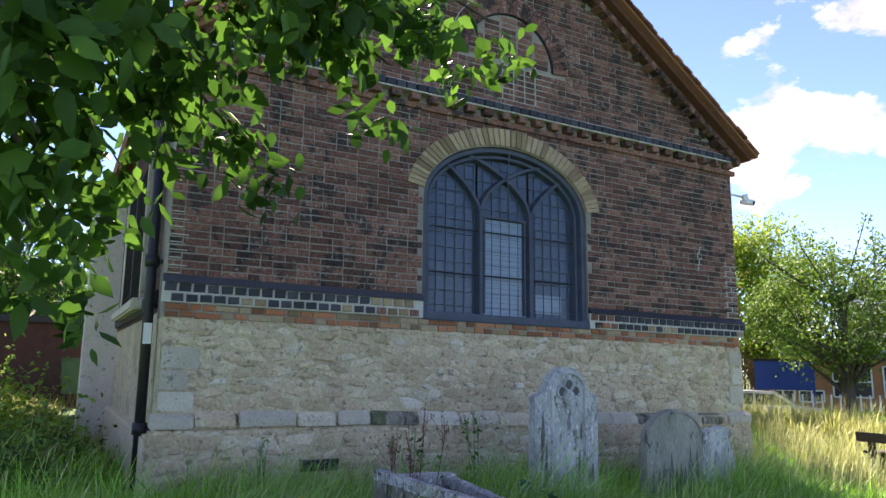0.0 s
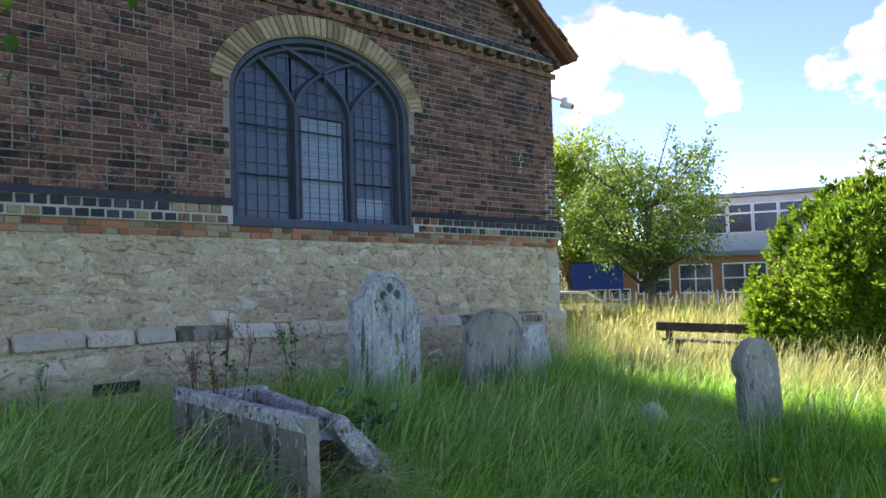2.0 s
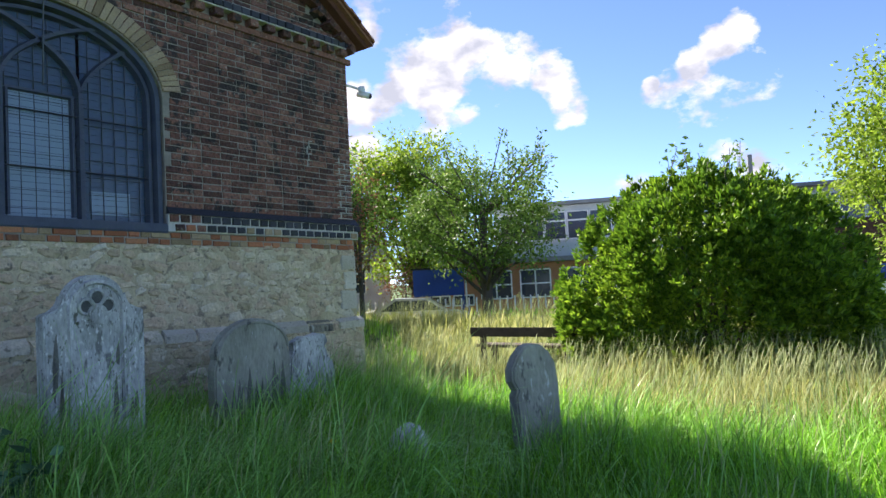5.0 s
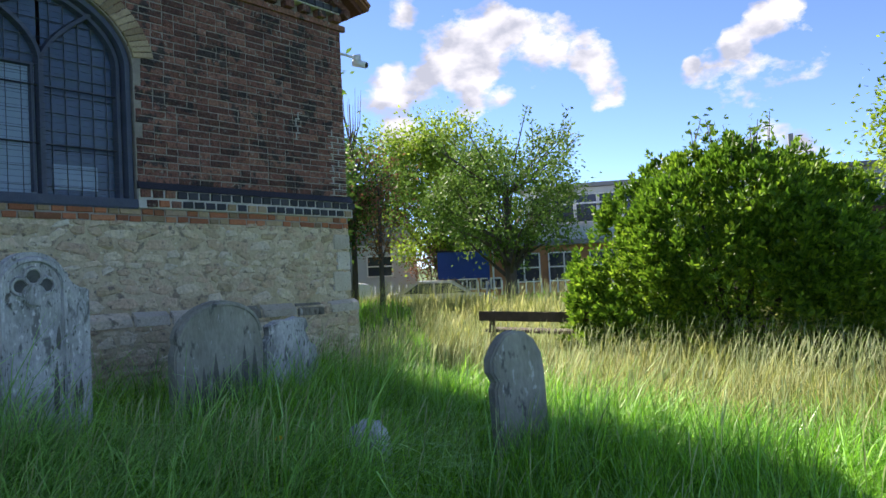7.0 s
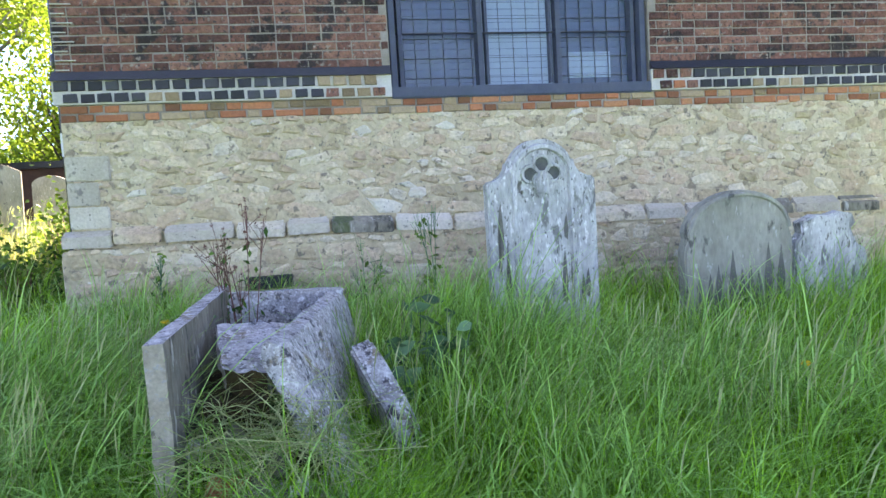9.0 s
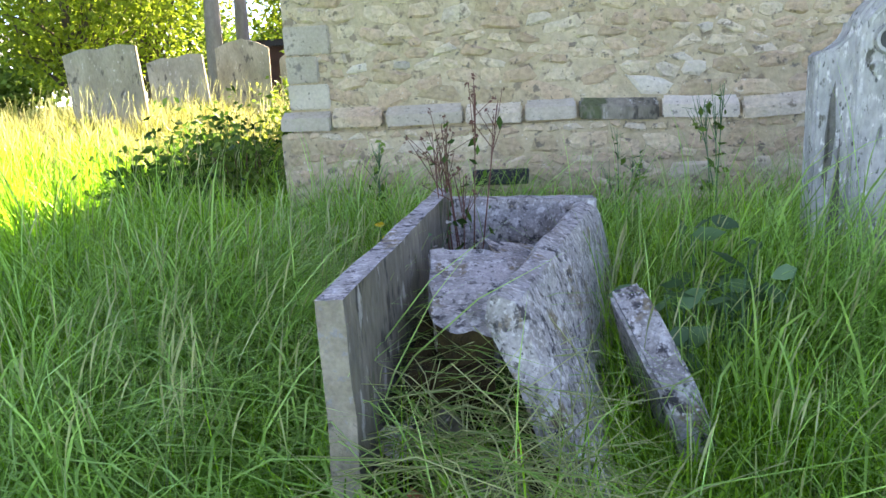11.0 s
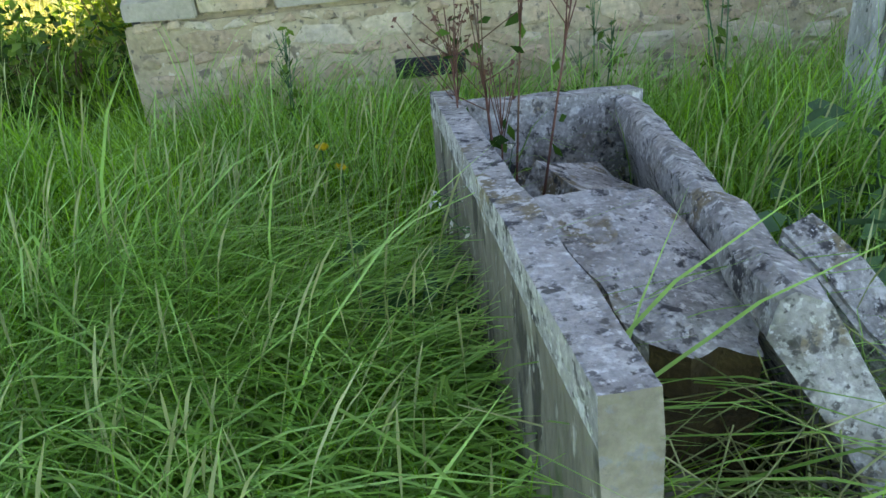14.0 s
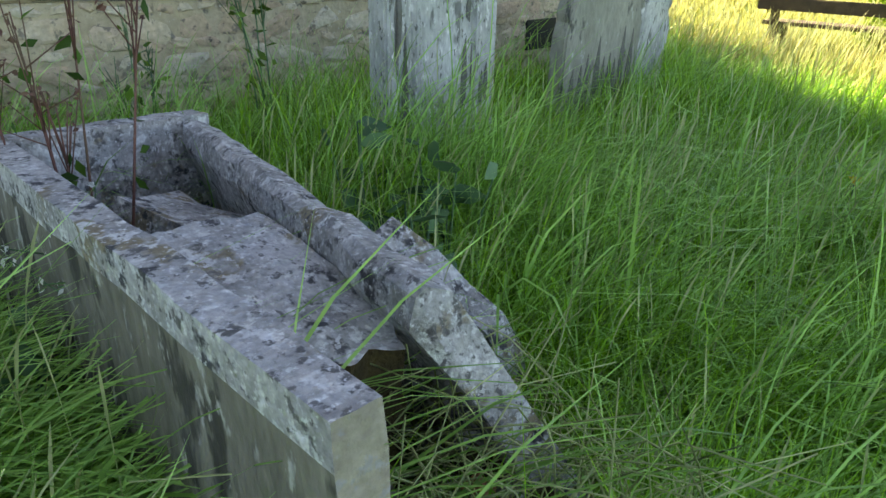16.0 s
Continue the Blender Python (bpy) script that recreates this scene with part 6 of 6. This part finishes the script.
patches.append([(-3.4, 4.345), (3.5, 4.345)])
bars("pointing", patches, 0.007, -0.0185, 0.005, WHITE_MORTAR, wall_top, "pale repointed joints")
corner = []
for k in range(9):
    z = 2.2 + COURSE * k
    corner.append([(XL + 0.005, z - COURSE / 2), (XL + 0.10 + 0.05 * (k % 2), z - COURSE / 2)])
bars("pointing", corner, 0.007, -0.0185, 0.005, WHITE_MORTAR, wall_top)


# Rubble stones.
def stone_mesh(r, m):
    k = 9
    a = np.sort(r.uniform(0, 2 * math.pi, k) * 0.25 + np.linspace(0, 2 * math.pi, k, endpoint=False) * 0.95)
    rad = np.stack([np.sign(np.cos(a)) * np.abs(np.cos(a)) ** 0.62, np.sign(np.sin(a)) * np.abs(np.sin(a)) ** 0.62], 1) * r.uniform(0.78, 1.04, (k, 1)) * 0.5
    v = [(p[0], 0.02, p[1]) for p in rad] + [(p[0] * 0.94, -0.35 - 0.2 * r.random(), p[1] * 0.94) for p in rad] + [(p[0] * 0.62, -0.7 - 0.5 * r.random(), p[1] * 0.62) for p in rad] + [(0, -1.0, 0)]
    f = []
    for ring_i in (0, k):
        f += [(ring_i + i, ring_i + (i + 1) % k, ring_i + k + (i + 1) % k, ring_i + k + i) for i in range(k)]
    f += [(2 * k + i, 2 * k + (i + 1) % k, 3 * k) for i in range(k)]
    return mesh("stone", v, [t[::-1] for t in f], m)


sr = np.random.default_rng(61)
STONES = [stone_mesh(sr, RUBBLE) for k in range(14)]
PALE = [stone_mesh(sr, ASHLAR) for k in range(6)]


def rubble(z0, z1, x0, x1, y, single):
    z, joined_v, joined_f = z0, [], []
    while z < z1 - 0.03:
        h = min(sr.uniform(0.06, 0.13), z1 - z)
        x = x0 + sr.uniform(0, 0.05)
        while x < x1 - 0.06:
            w = min(sr.uniform(0.9, 2.6) * h + 0.03, 0.34, x1 - x)
            c, zz = x + w / 2, z + h / 2 + sr.normal(0, 0.014)
            me = STONES[sr.integers(14)] if sr.random() < 0.96 else PALE[sr.integers(6)]
            mtx = pose(c, y, zz + LEAN * c, 0, sr.normal(0, 11), 0) @ Matrix.Diagonal((w * 1.02, sr.uniform(0.005, 0.019), h * 0.98, 1))
            if single(c, zz):
                put("stone", me, wall_base, m=mtx)
            else:
                base = len(joined_v)
                joined_v.extend(tuple(mtx @ vv.co) for vv in me.vertices)
                joined_f.extend(tuple(base + i for i in p.vertices) for p in me.polygons)
            x += w + 0.008
        z += h
    if joined_v:
        put("stonework", mesh("stonework", joined_v, joined_f, RUBBLE), wall_base, kind="stuff")


rubble(1.0, 1.79, XL + 0.02, XR - 0.02, 0.0, lambda c, z: -3.2 < c < 0.6)
plinth = box((XL - 0.07, -0.055, -0.4), (XR + 0.07, 0.02, 0.90), 0.01)
part("plinth", plinth, RUBBLE_BED, wall_base)
rubble(0.15, 0.86, XL - 0.05, XR + 0.05, -0.055, lambda c, z: False)
for k, (x0, x1) in enumerate(((-3.55, -3.2), (-3.19, -2.86), (-2.83, -2.33), (-1.93, -1.62), (-1.1, -0.66), (0.42, 0.95), (0.97, 1.3), (1.32, 1.7), (2.3, 2.72), (2.74, 3.1), (3.2, 3.62), (-2.31, -1.95), (-1.60, -1.12), (-0.64, -0.2), (-0.19, 0.40), (1.72, 2.28), (3.11, 3.19))):
    bm = prism([(0.0, 0.0), (0.075, 0.0), (0.072, 0.075 + sr.uniform(-0.015, 0.012)), (0.0, 0.125)], x0, x1, 0.01, 0.009)
    bmesh.ops.rotate(bm, cent=(0, 0, 0), matrix=Matrix.Rotation(radians(-90), 3, "Z"), verts=bm.verts)
    tilt, lift = sr.normal(0, 0.02), sr.normal(0, 0.008)
    for v in bm.verts:
        c = v.co.copy()
        v.co = Vector((c.x, -abs(c.y), 0.865 + c.z + LEAN * c.x * 1.5 + tilt * (c.x - x0) + lift))
    bmesh.ops.recalc_face_normals(bm, faces=bm.faces[:])
    part("ledge_block", bm, ASHLAR if k < 11 and k % 4 != 1 else (TOMB if k % 3 == 0 else RUBBLE), wall_base, "pale weathered plinth block" if k < 11 else "grey weathered plinth block")
for x0, x1, z0, z1 in ((XL, XL + 0.31, 1.36, 1.54), (XL, XL + 0.22, 1.18, 1.35), (XL, XL + 0.28, 1.01, 1.17), (XR - 0.2, XR, 1.32, 1.52), (XR - 0.26, XR, 1.08, 1.30), (XR - 0.24, XR, 1.55, 1.72)):
    bm = box((x0, -0.022, z0), (x1, 0.05, z1), 0.008)
    for v in bm.verts:
        v.co.z += LEAN * v.co.x
    part("quoin", bm, ASHLAR, wall_base, "large pale corner stone")
for x0, x1, z0, z1 in ((-2.28, -1.92, 0.52, 0.62), (1.72, 2.06, 0.40, 0.62)):
    part("air_vent", box((x0, -0.075, z0), (x1, -0.03, z1), 0.004), IRON, wall_base, "dark air vent opening")
